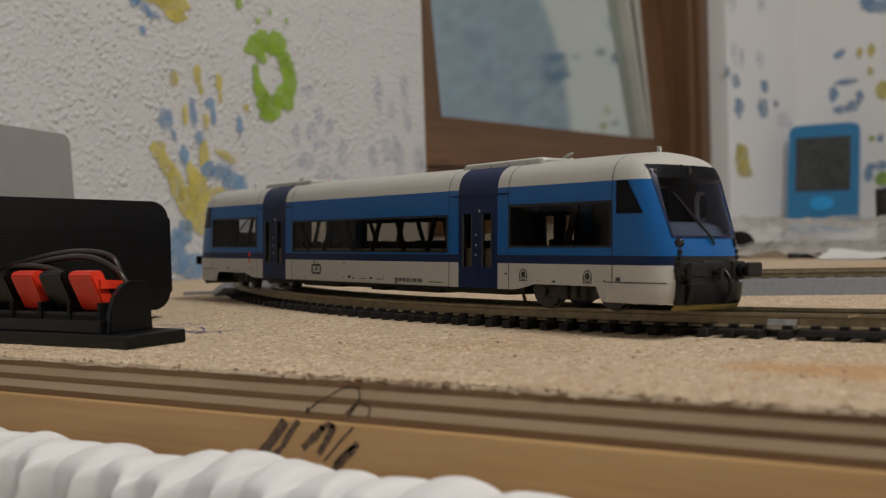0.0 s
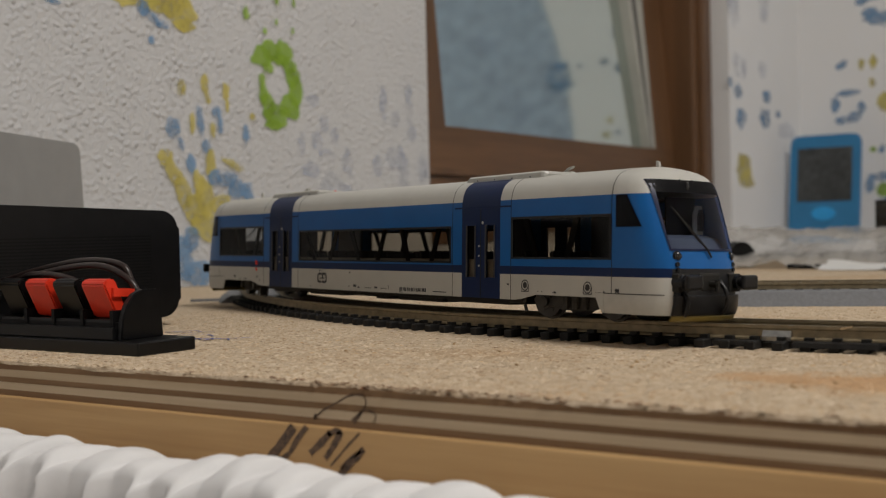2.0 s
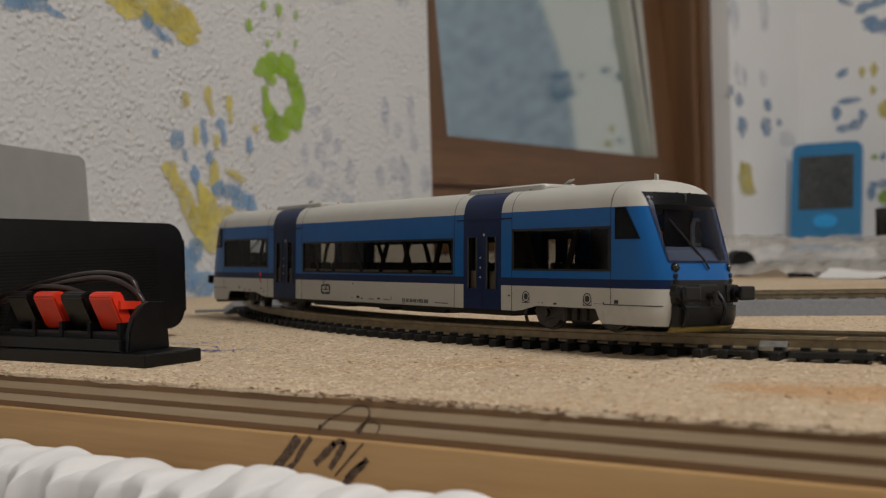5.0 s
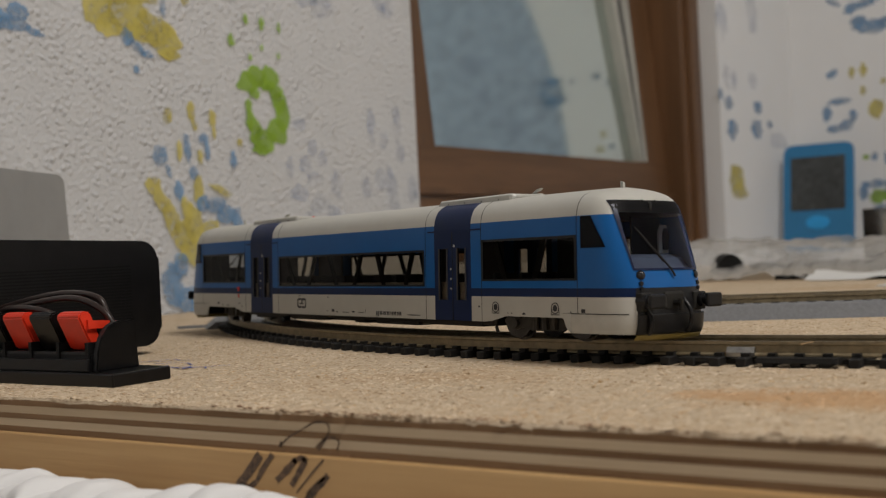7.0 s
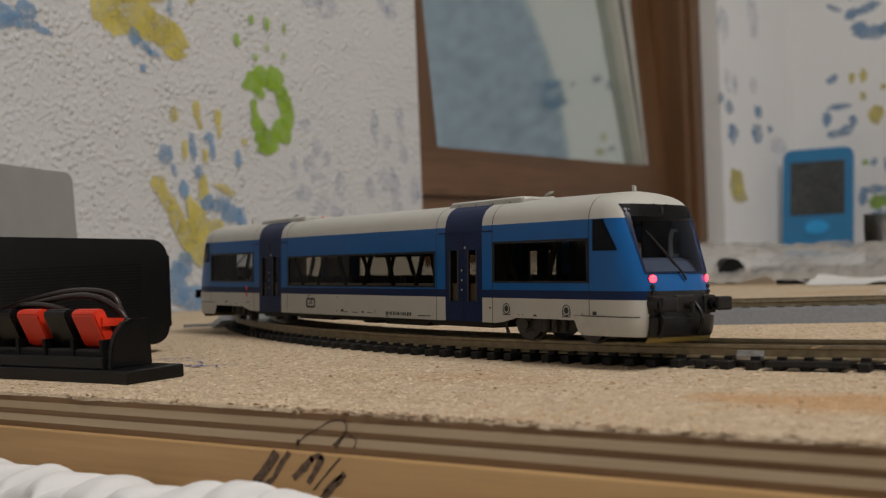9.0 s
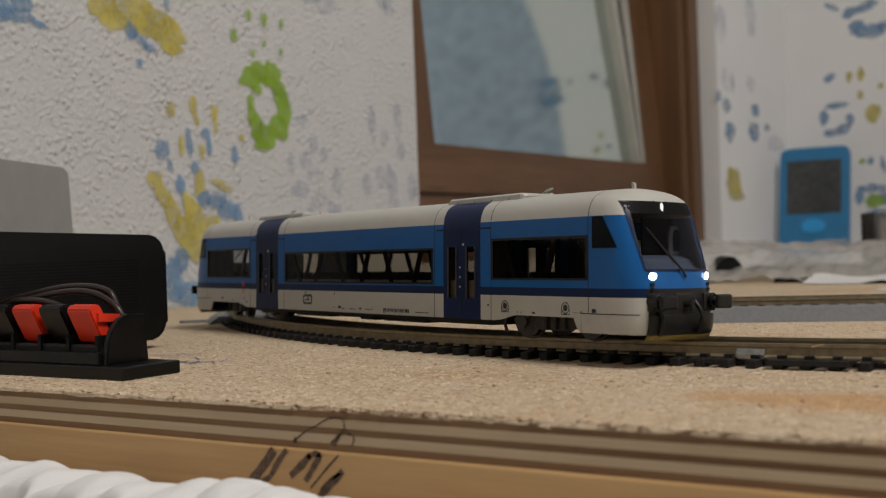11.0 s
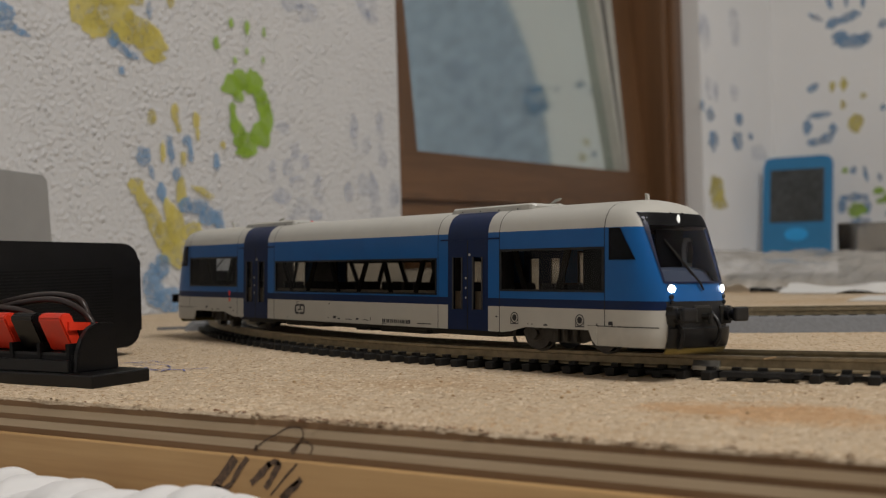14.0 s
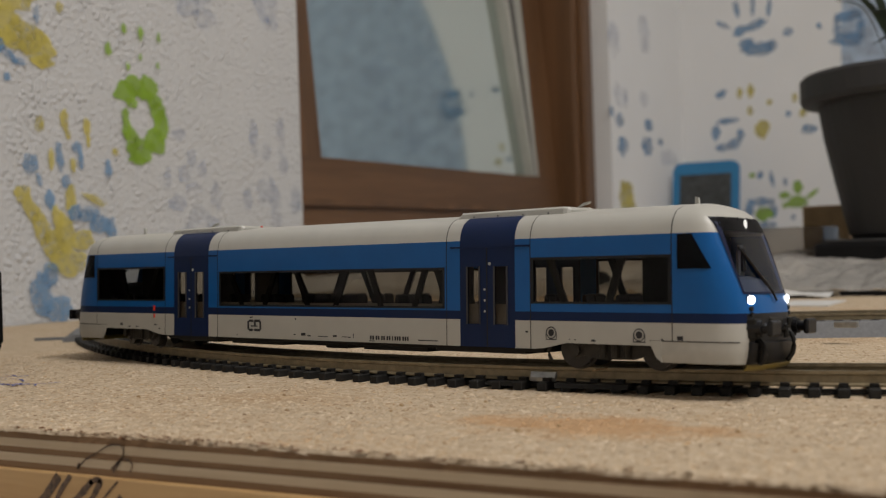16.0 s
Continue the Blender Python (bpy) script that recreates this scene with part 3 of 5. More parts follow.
    print_on(f, P_BLUE_FAINT, "blue palm-shaped paint print over the pale blue painting", [(-172, 300, 20, 18, 0), (-150, 340, 6, 18, 0), (-120, 380, 16, 14, 0), (-90, 270, 14, 18, 0), (-130, 250, 20, 20, 0), (-110, 440, 26, 20, 0)], seed=390)
    # further along the same wall, seen in the window glass
    for k, (x, z) in enumerate(((150, 360), (420, 240), (700, 400), (1050, 300), (1500, 420), (1900, 280), (250, 560), (850, 620), (1400, 700))):
        print_on(f, P_BLUE_FAINT, "faint blue palm-shaped paint print on the far wall", [(x, z, 34, 30, 0), (x - 30, z + 50, 8, 26, 10), (x, z + 60, 8, 30, 0), (x + 28, z + 52, 8, 26, -10), (x + 50, z + 10, 16, 8, 30)], seed=400 + 9 * k)


# ---- the layout board ----
EDGE = 182.0


def layout_board():
    b = thing("layout_board", "raw chipboard model railway board on plywood and a pine beam", "board")
    bm = bmesh.new()
    # top sheet, with a crumbled front edge
    n = 420
    xs = [-533 + (1900 + 533) * k / n for k in range(n + 1)]
    front, low, back, backlow = [], [], [], []
    for x in xs:
        e = 1.2 * noise.noise((x * 0.09, 3.3, 0)) + 0.9 * noise.noise((x * 0.33, 1.3, 0)) + 0.5 * noise.noise((x * 1.1, 7.1, 0))
        front.append(bm.verts.new((x, EDGE + 0.8 + e, 0)))
        low.append(bm.verts.new((x, EDGE + 0.1 + 0.5 * e, -0.7 + 0.4 * noise.noise((x * 0.4, 9.1, 2)))))
        backlow.append(bm.verts.new((x, 1130, -1.2)))
        back.append(bm.verts.new((x, 1130, 0)))
    for i in range(n):
        bm.faces.new((front[i], front[i + 1], back[i + 1], back[i]))
        bm.faces.new((low[i], low[i + 1], front[i + 1], front[i]))
        bm.faces.new((backlow[i + 1], backlow[i], back[i], back[i + 1]))
    part("chipboard_top", bm, CHIP, b, "raw beige chipboard with a crumbled edge")
    z = -0.6
    for k, (thick, mat) in enumerate(((1.5, PLY_DARK), (1.9, PLY_LIGHT), (1.5, PLY_DARK), (1.9, PLY_LIGHT), (1.6, PLY_DARK))):
        bm = bmesh.new()
        lip = (0.25, 0.0, 0.35, 0.05, 0.3)[k]
        box(bm, -533, 1900, EDGE + lip, 1128, z - thick, z - 0.01)
        part("plywood_layer", bm, mat, b)
        z -= thick
    bm = rbox(-533, 1900, EDGE - 0.6, EDGE + 40, -70, z - 0.02, 0.5)
    part("front_beam", bm, BEAM, b, "yellow-brown pine beam")
    bm = rbox(-533, 1900, 1085, 1125, -70, z - 0.02, 0.5)
    part("back_beam", bm, BEAM, b)
    for x in (-500, 1840):
        for y in (EDGE + 2, 1085):
            part("leg", rbox(x, x + 38, y, y + 36, -750, -70.02, 1), BEAM, b)
    return b


def chip_flakes():
    """Raised flakes of the pressed chips on the part of the board nearest the track."""
    rnd = np.random.RandomState(4)
    n = 64000
    cx, cy = rnd.uniform(-345, 190, n), EDGE + 1.5 + 330 * rnd.uniform(0, 1, n) ** 1.35
    size, lift, turn = rnd.uniform(0.35, 1.15, n), rnd.uniform(0.05, 0.24, n), rnd.uniform(0, math.pi, n)
    long = rnd.uniform(1.0, 2.4, n)
    verts = np.zeros((n, 5, 3))
    for k in range(4):
        ang = k * math.pi / 2 + rnd.uniform(-0.4, 0.4, n)
        px, py = size * long * np.cos(ang) * 0.6, size * np.sin(ang) * 0.6
        verts[:, k, 0] = cx + px * np.cos(turn) - py * np.sin(turn)
        verts[:, k, 1] = cy + px * np.sin(turn) + py * np.cos(turn)
        verts[:, k, 2] = -0.02
    verts[:, 4] = np.stack([cx + rnd.uniform(-0.2, 0.2, n), cy + rnd.uniform(-0.2, 0.2, n), lift], -1)
    base = (np.arange(n) * 5)[:, None, None]
    faces = (base + np.array([[0, 1, 4], [1, 2, 4], [2, 3, 4], [3, 0, 4]])).reshape(-1, 3)
    me = bpy.data.meshes.new("chip_flakes")
    me.from_pydata((verts.reshape(-1, 3) * MM).tolist(), [], faces.tolist())
    me.materials.append(FLAKE)
    tagged(new("chip_flakes", me), "raised beige wood flakes of the chipboard surface", "wood chips", kind="stuff")


def small_bits():
    # small dark discs for the specks and pits of the chipboard
    for x, y, r in ((-107.3, 241.5, 0.75), (-104.6, 232.2, 0.5), (-62.5, 214.8, 0.9), (-57.1, 223.8, 0.6), (-89.9, 253.2, 0.5), (-48.6, 250.1, 0.6), (-150, 250, 0.5), (-190, 236, 0.6), (-131, 226, 0.5), (-20, 228, 0.7), (10, 240, 0.6), (-172, 262, 0.4)):
        bm = bmesh.new()
        rod(bm, (x, y, -0.02), (x + 0.2, y, 0.36), r, 7, r * 0.7)
        tagged(part("bark_speck", bm, OLD_WOOD), "dark brown bark speck in the chipboard", "speck", group="specks on the board")
    bm = bmesh.new()
    prism(bm, [(-408, 389), (-397, 397), (-395, 399.5), (-405, 394)], 0.02, 1.4, "z")
    tagged(part("plastic_sliver", bm, BED), "small grey plastic sliver on the board", "sliver")
    bm = bmesh.new()
    prism(bm, [(-69.2, 273.2), (-68.8, 273.1), (-67.6, 279.6), (-67.9, 279.7)], 6.06, 6.4, "z")
    tagged(part("wood_splinter", bm, OLD_WOOD), "pale wood splinter lying across the rails", "splinter")


def edge_crumbs():
    """Loose chips and torn fibres along the board's front edge."""
    rnd = random.Random(5)
    bm = bmesh.new()
    for _ in range(1500):
        x = rnd.uniform(-420, 240)
        s = rnd.uniform(0.25, 0.9) * (1.6 if rnd.random() < 0.1 else 1)
        y, z = EDGE + rnd.uniform(-0.3, 1.8), rnd.uniform(-0.7, 0.25)
        vs = [Vector((rnd.uniform(-1, 1) * s * 1.6, rnd.uniform(-1, 1) * s * 0.7, rnd.uniform(-0.4, 0.5) * s)) + Vector((x, y, z)) for _ in range(4)]
        v = [bm.verts.new(p) for p in vs]
        for q in ((0, 1, 2), (0, 2, 3), (0, 3, 1), (1, 3, 2)):
            bm.faces.new([v[i] for i in q])
    tagged(part("wood_crumbs", bm, CHIP), "torn chipboard crumbs along the board's edge", "wood chips", kind="stuff")
    bm = bmesh.new()
    for _ in range(1500):
        x = rnd.uniform(-330, 230)
        if noise.noise((x * 0.035, 4.4, 0)) + 0.4 * noise.noise((x * 0.15, 1.4, 0)) < rnd.uniform(-0.25, 0.35):
            continue
        y, z, s = EDGE + rnd.uniform(0.0, 2.6), rnd.uniform(-0.5, 0.3), rnd.uniform(0.25, 0.9)
        v = [bm.verts.new((x + rnd.uniform(-1, 1) * s * 1.8, y + rnd.uniform(-1, 1) * s * 0.7, z + rnd.uniform(-0.35, 0.35) * s)) for _ in range(4)]
        for q in ((0, 1, 2), (0, 2, 3), (0, 3, 1), (1, 3, 2)):
            bm.faces.new([v[i] for i in q])
    tagged(part("dark_crumbs", bm, BARK), "brown bark crumbs along the board's edge", "wood chips", kind="stuff")


def stroke(bm, pts, width, put, n=6):
    """A flat pen stroke along points given in the surface's own two directions."""
    ps = spline([(a, c, 0) for a, c in pts], n)
    rows = []
    for i, p in enumerate(ps):
        d = (ps[min(i + 1, len(ps) - 1)] - ps[max(i - 1, 0)]).normalized()
        s = Vector((-d.y, d.x, 0)) * width / 2 * (1 + 0.4 * noise.noise((p.x * 0.6, p.y * 0.6, 1)))
        rows.append((bm.verts.new(put(p + s)), bm.verts.new(put(p - s))))
    for a, c in zip(rows, rows[1:]):
        bm.faces.new((a[0], a[1], c[1], c[0]))


def scribbles():
    face = lambda p: (p.x, EDGE - 0.75, p.y)
    ink = thing("marker_scribble", "thick dark marker strokes on the pine beam", "scribble")
    for pts, w in (([(-161.2, -9.7), (-164.3, -13.2), (-167.2, -16.3), (-168.6, -18.5)], 2.3), ([(-157.5, -9.4), (-160.0, -12.1), (-162.5, -15.5)], 1.3), ([(-150.8, -10.1), (-153.7, -12.7), (-156.7, -15.1)], 1.6),
                   ([(-148.0, -9.7), (-150.1, -12.8), (-152.5, -15.9)], 1.4), ([(-151.7, -10.8), (-149.6, -9.7), (-148.0, -10.0)], 1.2), ([(-143.1, -9.7), (-146.2, -12.5), (-151.1, -17.3)], 0.5),
                   ([(-142.1, -12.9), (-145.1, -15.8), (-148.8, -19.1)], 1.4), ([(-142.7, -13.4), (-145.9, -15.3), (-148.3, -17.6)], 0.7), ([(-167.6, -16.7), (-165.1, -17.1), (-162.5, -15.6)], 1.2)):
        bm = bmesh.new()
        stroke(bm, pts, w, face)
        part("stroke", bm, INK, ink)
    layer = lambda p: (p.x, EDGE - 0.12, p.y)
    bm = bmesh.new()
    for pts, w in (([(-155.9, -7.8), (-153.2, -5.6), (-149.5, -3.8), (-145.9, -2.1), (-142.4, -2.0), (-141.9, -4.0), (-145.3, -7.6)], 0.34), ([(-145.7, -7.3), (-142.1, -4.9), (-139.3, -5.7), (-139.9, -7.6)], 0.34), ([(-155.9, -7.8), (-155.2, -6.6)], 0.8), ([(-144.9, -7.9), (-142.9, -5.6), (-141.7, -3.9)], 0.34)):
        stroke(bm, pts, w, layer)
    tagged(part("pen_scribble", bm, INK), "thin black pen marks on the plywood edge", "scribble")
    flat = lambda p: (p.x, p.y, 0.3)
    bm = bmesh.new()
    for pts, w in (([(-288, 256), (-284, 263), (-281, 268), (-276, 266.5)], 0.7), ([(-284, 262), (-277, 262), (-271, 268)], 0.6), ([(-276, 255), (-266, 259), (-258, 254.5)], 0.6), ([(-266, 252), (-261, 244.5), (-254, 250), (-251, 243.5)], 0.8),
                   ([(-262, 248), (-252, 247), (-243, 256.5)], 0.6), ([(-258, 244), (-249, 250), (-244, 247)], 0.6)):
        stroke(bm, pts, w, flat)
    tagged(part("blue_scribble", bm, BLUE_INK), "blue pen scribble on the chipboard", "scribble")


def cloth():
    """A rumpled white cloth pushed up against the front beam."""
    bm = bmesh.new()
    nx, nr = 520, 34
    grid = []
    for i in range(nx + 1):
        x = -345 + 330 * i / nx
        row = []
        ph = x * 0.50 + 5.0 * noise.noise((x * 0.03, 0, 0))
        hump = (1 - abs(math.sin(ph * 0.5))) * (0.65 + 0.7 * abs(noise.noise((x * 0.05, 5, 2))))
        top = -16.2 + 2.4 * (1 - hump ** 1.8) + 2.2 * noise.noise((x * 0.03, 2, 0)) - 0.012 * max(0, x + 95)
        for k in range(nr + 1):
            s = k / nr
            a = math.pi * 0.98 * (1 - s)
            y = 164 + 15.5 * math.cos(a) - 3 * (1 - s) ** 2
            z = top - 20 + 20 * math.sin(a) ** 0.85
            if s < 0.3:
                z -= (0.3 - s) * 150
            twist = ph * 0.5 + (0.5 - s) * 4.4 + 0.8 * noise.noise((x * 0.03, s * 2, 9))
            crease = 1 - abs(math.sin(twist))
            wr = -4.6 * crease ** 2.0 * (0.35 + math.sin(a)) * (0.6 + 0.9 * abs(noise.noise((x * 0.045, s * 1.5, 4)))) + 3.2 * noise.noise((x * 0.06 + s * 2, s * 2.6, 1)) + 0.6 * noise.noise((x * 0.22, s * 8, 6))
            row.append(bm.verts.new((x + wr * 0.3, min(EDGE - 0.9, y - wr * 0.6 * math.cos(a) - 1.6 * crease ** 2), z + wr * 0.6 * math.sin(a))))
        grid.append(row)
    for a, b in zip(grid, grid[1:]):
        for k in range(nr):
            bm.faces.new((a[k], b[k], b[k + 1], a[k + 1]))
    ob = part("white_cloth", bm, CLOTH, None, smooth=True)
    ob.modifiers.new("thick", "SOLIDIFY").thickness = 0.0008
    tagged(ob, "rumpled white cotton cloth gathered along the beam", "cloth")


# ---- tracks ----
HUB, RADIUS = (-83.5, 723.1), 432.0


def on_circle(deg, r=RADIUS, z=0.0):
    a = radians(deg)
    return (HUB[0] + r * math.cos(a), HUB[1] + r * math.sin(a), z, a + math.pi / 2)


RAIL_SECTION = [(-0.5, 6.0), (0.5, 6.0), (0.5, 5.2), (0.2, 4.9), (0.2, 3.1), (1.1, 2.7), (1.1, 2.3), (-1.1, 2.3), (-1.1, 2.7), (-0.2, 3.1), (-0.2, 4.9), (-0.5, 5.2)]
A0, A1, AJ = 228.5, 312.0, 269.6


def sleeper_mesh():
    bm = rbox(-1.45, 1.45, -14.8, 14.8, 0.02, 2.3, 0.3, 1)
    for y in (-10.6, -6.6, 6.6, 10.6):
        box(bm, -1.1, 1.1, y - 0.9, y + 0.9, 2.2, 3.2)
    me = bpy.data.meshes.new("sleeper")
    for v in bm.verts:
        v.co *= MM
    bm.to_mesh(me)
    bm.free()
    me.materials.append(SLEEPER)
    return me


def curved_track():
    t = thing("curved_track", "curved model track with black plastic sleepers and nickel rails", "track")
    for side in (-8.7, 8.7):
        bm = bmesh.new()
        sweep(bm, [(s + side, z) for s, z in RAIL_SECTION], [on_circle(A0 + (A1 - A0) * k / 160) for k in range(161)])
        part("rail", bm, RAIL_SIDE, t)
        bm = bmesh.new()
        sweep(bm, [(side - 0.4, 6.0), (side + 0.4, 6.0), (side + 0.4, 6.03), (side - 0.4, 6.03)], [on_circle(A0 + (A1 - A0) * k / 160) for k in range(161)])
        part("rail_head", bm, RAIL, t, "polished rail top")
    me = sleeper_mesh()
    step = math.degrees(6.7 / RADIUS)
    k = 0
    rnd = random.Random(2)
    while A0 + 0.4 + k * step < A1:
        x, y, z, h = on_circle(A0 + 0.4 + k * step)
        same_mesh("sleeper", me, t, pose(x * MM, y * MM, 0, 0, 0, math.degrees(h) + rnd.uniform(-0.8, 0.8)))
        k += 1
    # webs under the rails that join the sleepers
    for side in (-8.7, 8.7, -13.6):
        bm = bmesh.new()
        sweep(bm, [(side - 0.8, 0.3), (side + 0.8, 0.3), (side + 0.8, 1.5), (side - 0.8, 1.5)], [on_circle(A0 + (A1 - A0) * k / 120) for k in range(121)])
        part("sleeper_web", bm, SLEEPER, t)
    for side in (8.7,):
        bm = bmesh.new()
        sweep(bm, [(side - 1.5, 2.1), (side + 1.5, 2.1), (side + 1.6, 3.2), (side + 0.8, 4.6), (side - 0.8, 4.6), (side - 1.6, 3.2)], [on_circle(AJ - 0.5 + 0.95 * k / 8) for k in range(9)])
        part("rail_joiner", bm, SILVER, t, "bright tin rail joiner")
    bm = bmesh.new()
    sweep(bm, [(11, 1.2), (15.5, 1.2), (15.2, 2.4), (11, 2.4)], [on_circle(AJ + 0.7 + 2.6 * k / 8) for k in range(9)])
    part("end_clip", bm, SLEEPER, t)
    bm = bmesh.new()
    sweep(bm, [(11, 1.2), (14.5, 1.2), (14.4, 2.2), (11, 2.2)], [on_circle(AJ - 2.0 + 1.4 * k / 8) for k in range(9)])
    part("end_clip", bm, SLEEPER, t)


def bed_section(top):
    return [(-20.5, 0.02), (20.5, 0.02), (16.5, top - 0.6), (15.5, top), (-15.5, top), (-16.5, top - 0.6)]


def bedded_track(name, label, path, lift=0.0):
    t = thing(name, label, "track")
    bm = bmesh.new()
    sweep(bm, bed_section(3.4 + lift), path)
    part("roadbed", bm, BED, t, "grey moulded ballast bed")
    for side in (-8.7, 8.7):
        bm = bmesh.new()
        sweep(bm, [(s + side, z + lift) for s, z in RAIL_SECTION], path)
        part("rail", bm, RAIL_SIDE, t)
        bm = bmesh.new()
        sweep(bm, [(side - 0.4, 6.0 + lift), (side + 0.4, 6.0 + lift), (side + 0.4, 6.03 + lift), (side - 0.4, 6.03 + lift)], path)
        part("rail_head", bm, RAIL, t)
    return t


def bedded_tracks():
    bedded_track("bedded_curved_track", "grey bedded curved model track piece", [on_circle(150 + 78.3 * k / 60) for k in range(61)])
    a, d = Vector((-145.2, 420.5)), Vector((118.2, 35.6)).normalized()
    h = math.atan2(d.y, d.x)
    off = Vector((-d.y, d.x)) * 20.5
    t = bedded_track("bedded_straight_track", "grey bedded straight model track with shiny rails", [(*(a + off + d * s), 0.0, h) for s in (-22, 60, 150, 300, 420)], 2.6)
    me = bpy.data.meshes.new("tie")
    bm = rbox(-1.6, 1.6, -13.6, 13.6, 5.6, 6.12, 0.05, 1)
    for v in bm.verts:
        v.co *= MM
    bm.to_mesh(me)
    bm.free()
    me.materials.append(SLEEPER)
    for k in range(64):
        p = a + off + d * (-18 + 6.7 * k)
        same_mesh("tie", me, t, pose(p.x * MM, p.y * MM, 0, 0, 0, math.degrees(h)))
    bm = rbox(-38, -30, 424, 428, 6.0, 8.2, 0.4)
    # small silver block standing in for a shine on the near rail
    part("contact", bm, SILVER, t)


# ---- the railcar; its own space: x ahead, y to its left, z up from the rail tops ----
X0 = 122.0
LEVELS = [(2.4, 16.2, 140.9), (4.6, 16.5, 141.4), (6.4, 16.5, 141.6), (7.7, 16.5, 141.6), (10.9, 16.5, 141.4), (12.1, 16.5, 141.2), (14.5, 16.5, 141.0), (15.0, 16.5, 140.9), (16.6, 16.5, 140.7), (19.6, 16.5, 139.9),
          (23.0, 16.5, 138.7), (26.7, 16.5, 137.3), (28.9, 16.5, 136.4), (31.5, 16.5, 135.4), (34.0, 16.4, 134.4), (36.0, 16.0, 133.5), (37.4, 15.4, 132.8), (38.6, 14.6, 131.8), (39.6, 13.4, 130.6), (40.4, 11.8, 129.2),
          (41.0, 9.8, 127.8), (41.5, 6.8, 126.4), (41.8, 3.4, 125.2), (41.9, 0.05, 124.6)]
SHAPE = 3.6
DOORS = [(55.5, 74.6), (-74.6, -55.5)]
WINDOWS = [(79.9, 121.7, 16.6, 28.9), (-49.9, 49.9, 15.0, 26.7), (-121.7, -79.9, 16.6, 28.9)]
DOOR_PANES = [(58.1, 62.5), (67.6, 72.0), (-72.0, -67.6), (-62.5, -58.1)]
DOOR_MIDS = (65.05, -65.05)
BREAKS = sorted({-X0, X0, -100, 0, 20, -25, 100, -90, 90, -80, 80, 115.7, -115.7, 118.7, -118.7, *DOOR_MIDS, *[v for d in DOORS for v in d], *[v for d in DOOR_PANES for v in d], *[v for w in WINDOWS for v in w[:2]]})


def print_x(x):
    """Where a print that was laid out on the older side drawing sits along the car."""
    return (x + 2.4) * 0.975


def print_z(z):
    return 4.6 + (z - 4.7) * 0.862


def level(z):
    for (za, wa, la), (zb, wb, lb) in zip(LEVELS, LEVELS[1:]):
        if za <= z <= zb:
            t = (z - za) / (zb - za)
            return wa + t * (wb - wa), la + t * (lb - la)
    return LEVELS[-1][1:] if z > 42 else LEVELS[0][1:]


def side_y(x, z):
    w, l = level(z)
    e = max(0.0, (abs(x) - X0) / (l - X0))
    return w * max(0.0, 1 - e ** SHAPE) ** (1 / SHAPE)


def front_x(y, z):
    w, l = level(z)
    return X0 + (l - X0) * max(0.0, 1 - min(1, abs(y) / w) ** SHAPE) ** (1 / SHAPE)


def ring_points(w, l):
    """One closed outline of the body at a height: near side, nose, far side, tail."""
    nose = []
    n = 16
    for k in range(1, n):
        a = math.pi * (k / n - 0.5)
        c, s = math.cos(a), math.sin(a)
        nose.append((X0 + (l - X0) * abs(c) ** (2 / SHAPE), w * abs(s) ** (2 / SHAPE) * (1 if s > 0 else -1)))
    near = [(x, -w) for x in BREAKS]
    far = [(x, w) for x in reversed(BREAKS)]
    return [*near, *nose, *far, *[(-x, -y) for x, y in nose]]


def body_region(x, y, z):
    """Which painted part of the shell a place belongs to; None for an opening."""
    ax, side = abs(x), abs(x) < X0
    if side:
        for a, b in DOORS:
            if a < x < b and 4.6 < z < 41.2:
                if any(p < x < q for p, q in DOOR_PANES) and 10.9 < z < 26.7:
                    return None
                return "door_band"
        for a, b, c, d in WINDOWS:
            if a < x < b and c < z < d:
                return None
        if ax > 118.7 and z < 7.7:
            return "skirt"
        if z < 4.6 or z < 6.4 and 80 < ax:
            return None
        return "lower_panel" if z < 12.1 else "belt_stripe" if z < 14.5 else "blue_panel" if z < 34.0 else "roof"
    if abs(y) < 11.5 and 19.6 < z < 37.4 and ax > 128:
        return None
    if z > 34.0:
        return "roof"
    if abs(y) < 11.2 and z < 14.5 and ax > 134:
        return "nose_black"
    if z < 7.7:
        return "skirt"
    return "lower_panel" if z < 12.1 else "belt_stripe" if z < 14.5 else "blue_panel"


def patch(bm, f, us, vs):
    g = [[bm.verts.new(f(u, v)) for v in vs] for u in us]
    for a, b in zip(g, g[1:]):
        for k in range(len(vs) - 1):
            bm.faces.new((a[k], b[k], b[k + 1], a[k + 1]))


def shell_pieces(bm):
    """Splits a thin shell into its separate pieces and gives each its thickness."""
    bmesh.ops.remove_doubles(bm, verts=bm.verts[:], dist=0.005)
    left = set(bm.faces)
    while left:
        todo, island = [left.pop()], []
        while todo:
            f = todo.pop()
            island.append(f)
            for e in f.edges:
                for g in e.link_faces:
                    if g in left:
                        left.discard(g)
                        todo.append(g)
        piece = bmesh.new()
        same = {}
        for f in island:
            for v in f.verts:
                if v not in same:
                    same[v] = piece.verts.new(v.co)
            piece.faces.new([same[v] for v in f.verts])
        piece.normal_update()
        bmesh.ops.solidify(piece, geom=piece.faces[:], thickness=0.7)
        yield piece
    bm.free()


def steps(a, b, n):
    return [a + (b - a) * k / n for k in range(n + 1)]


PHI0 = 248.92


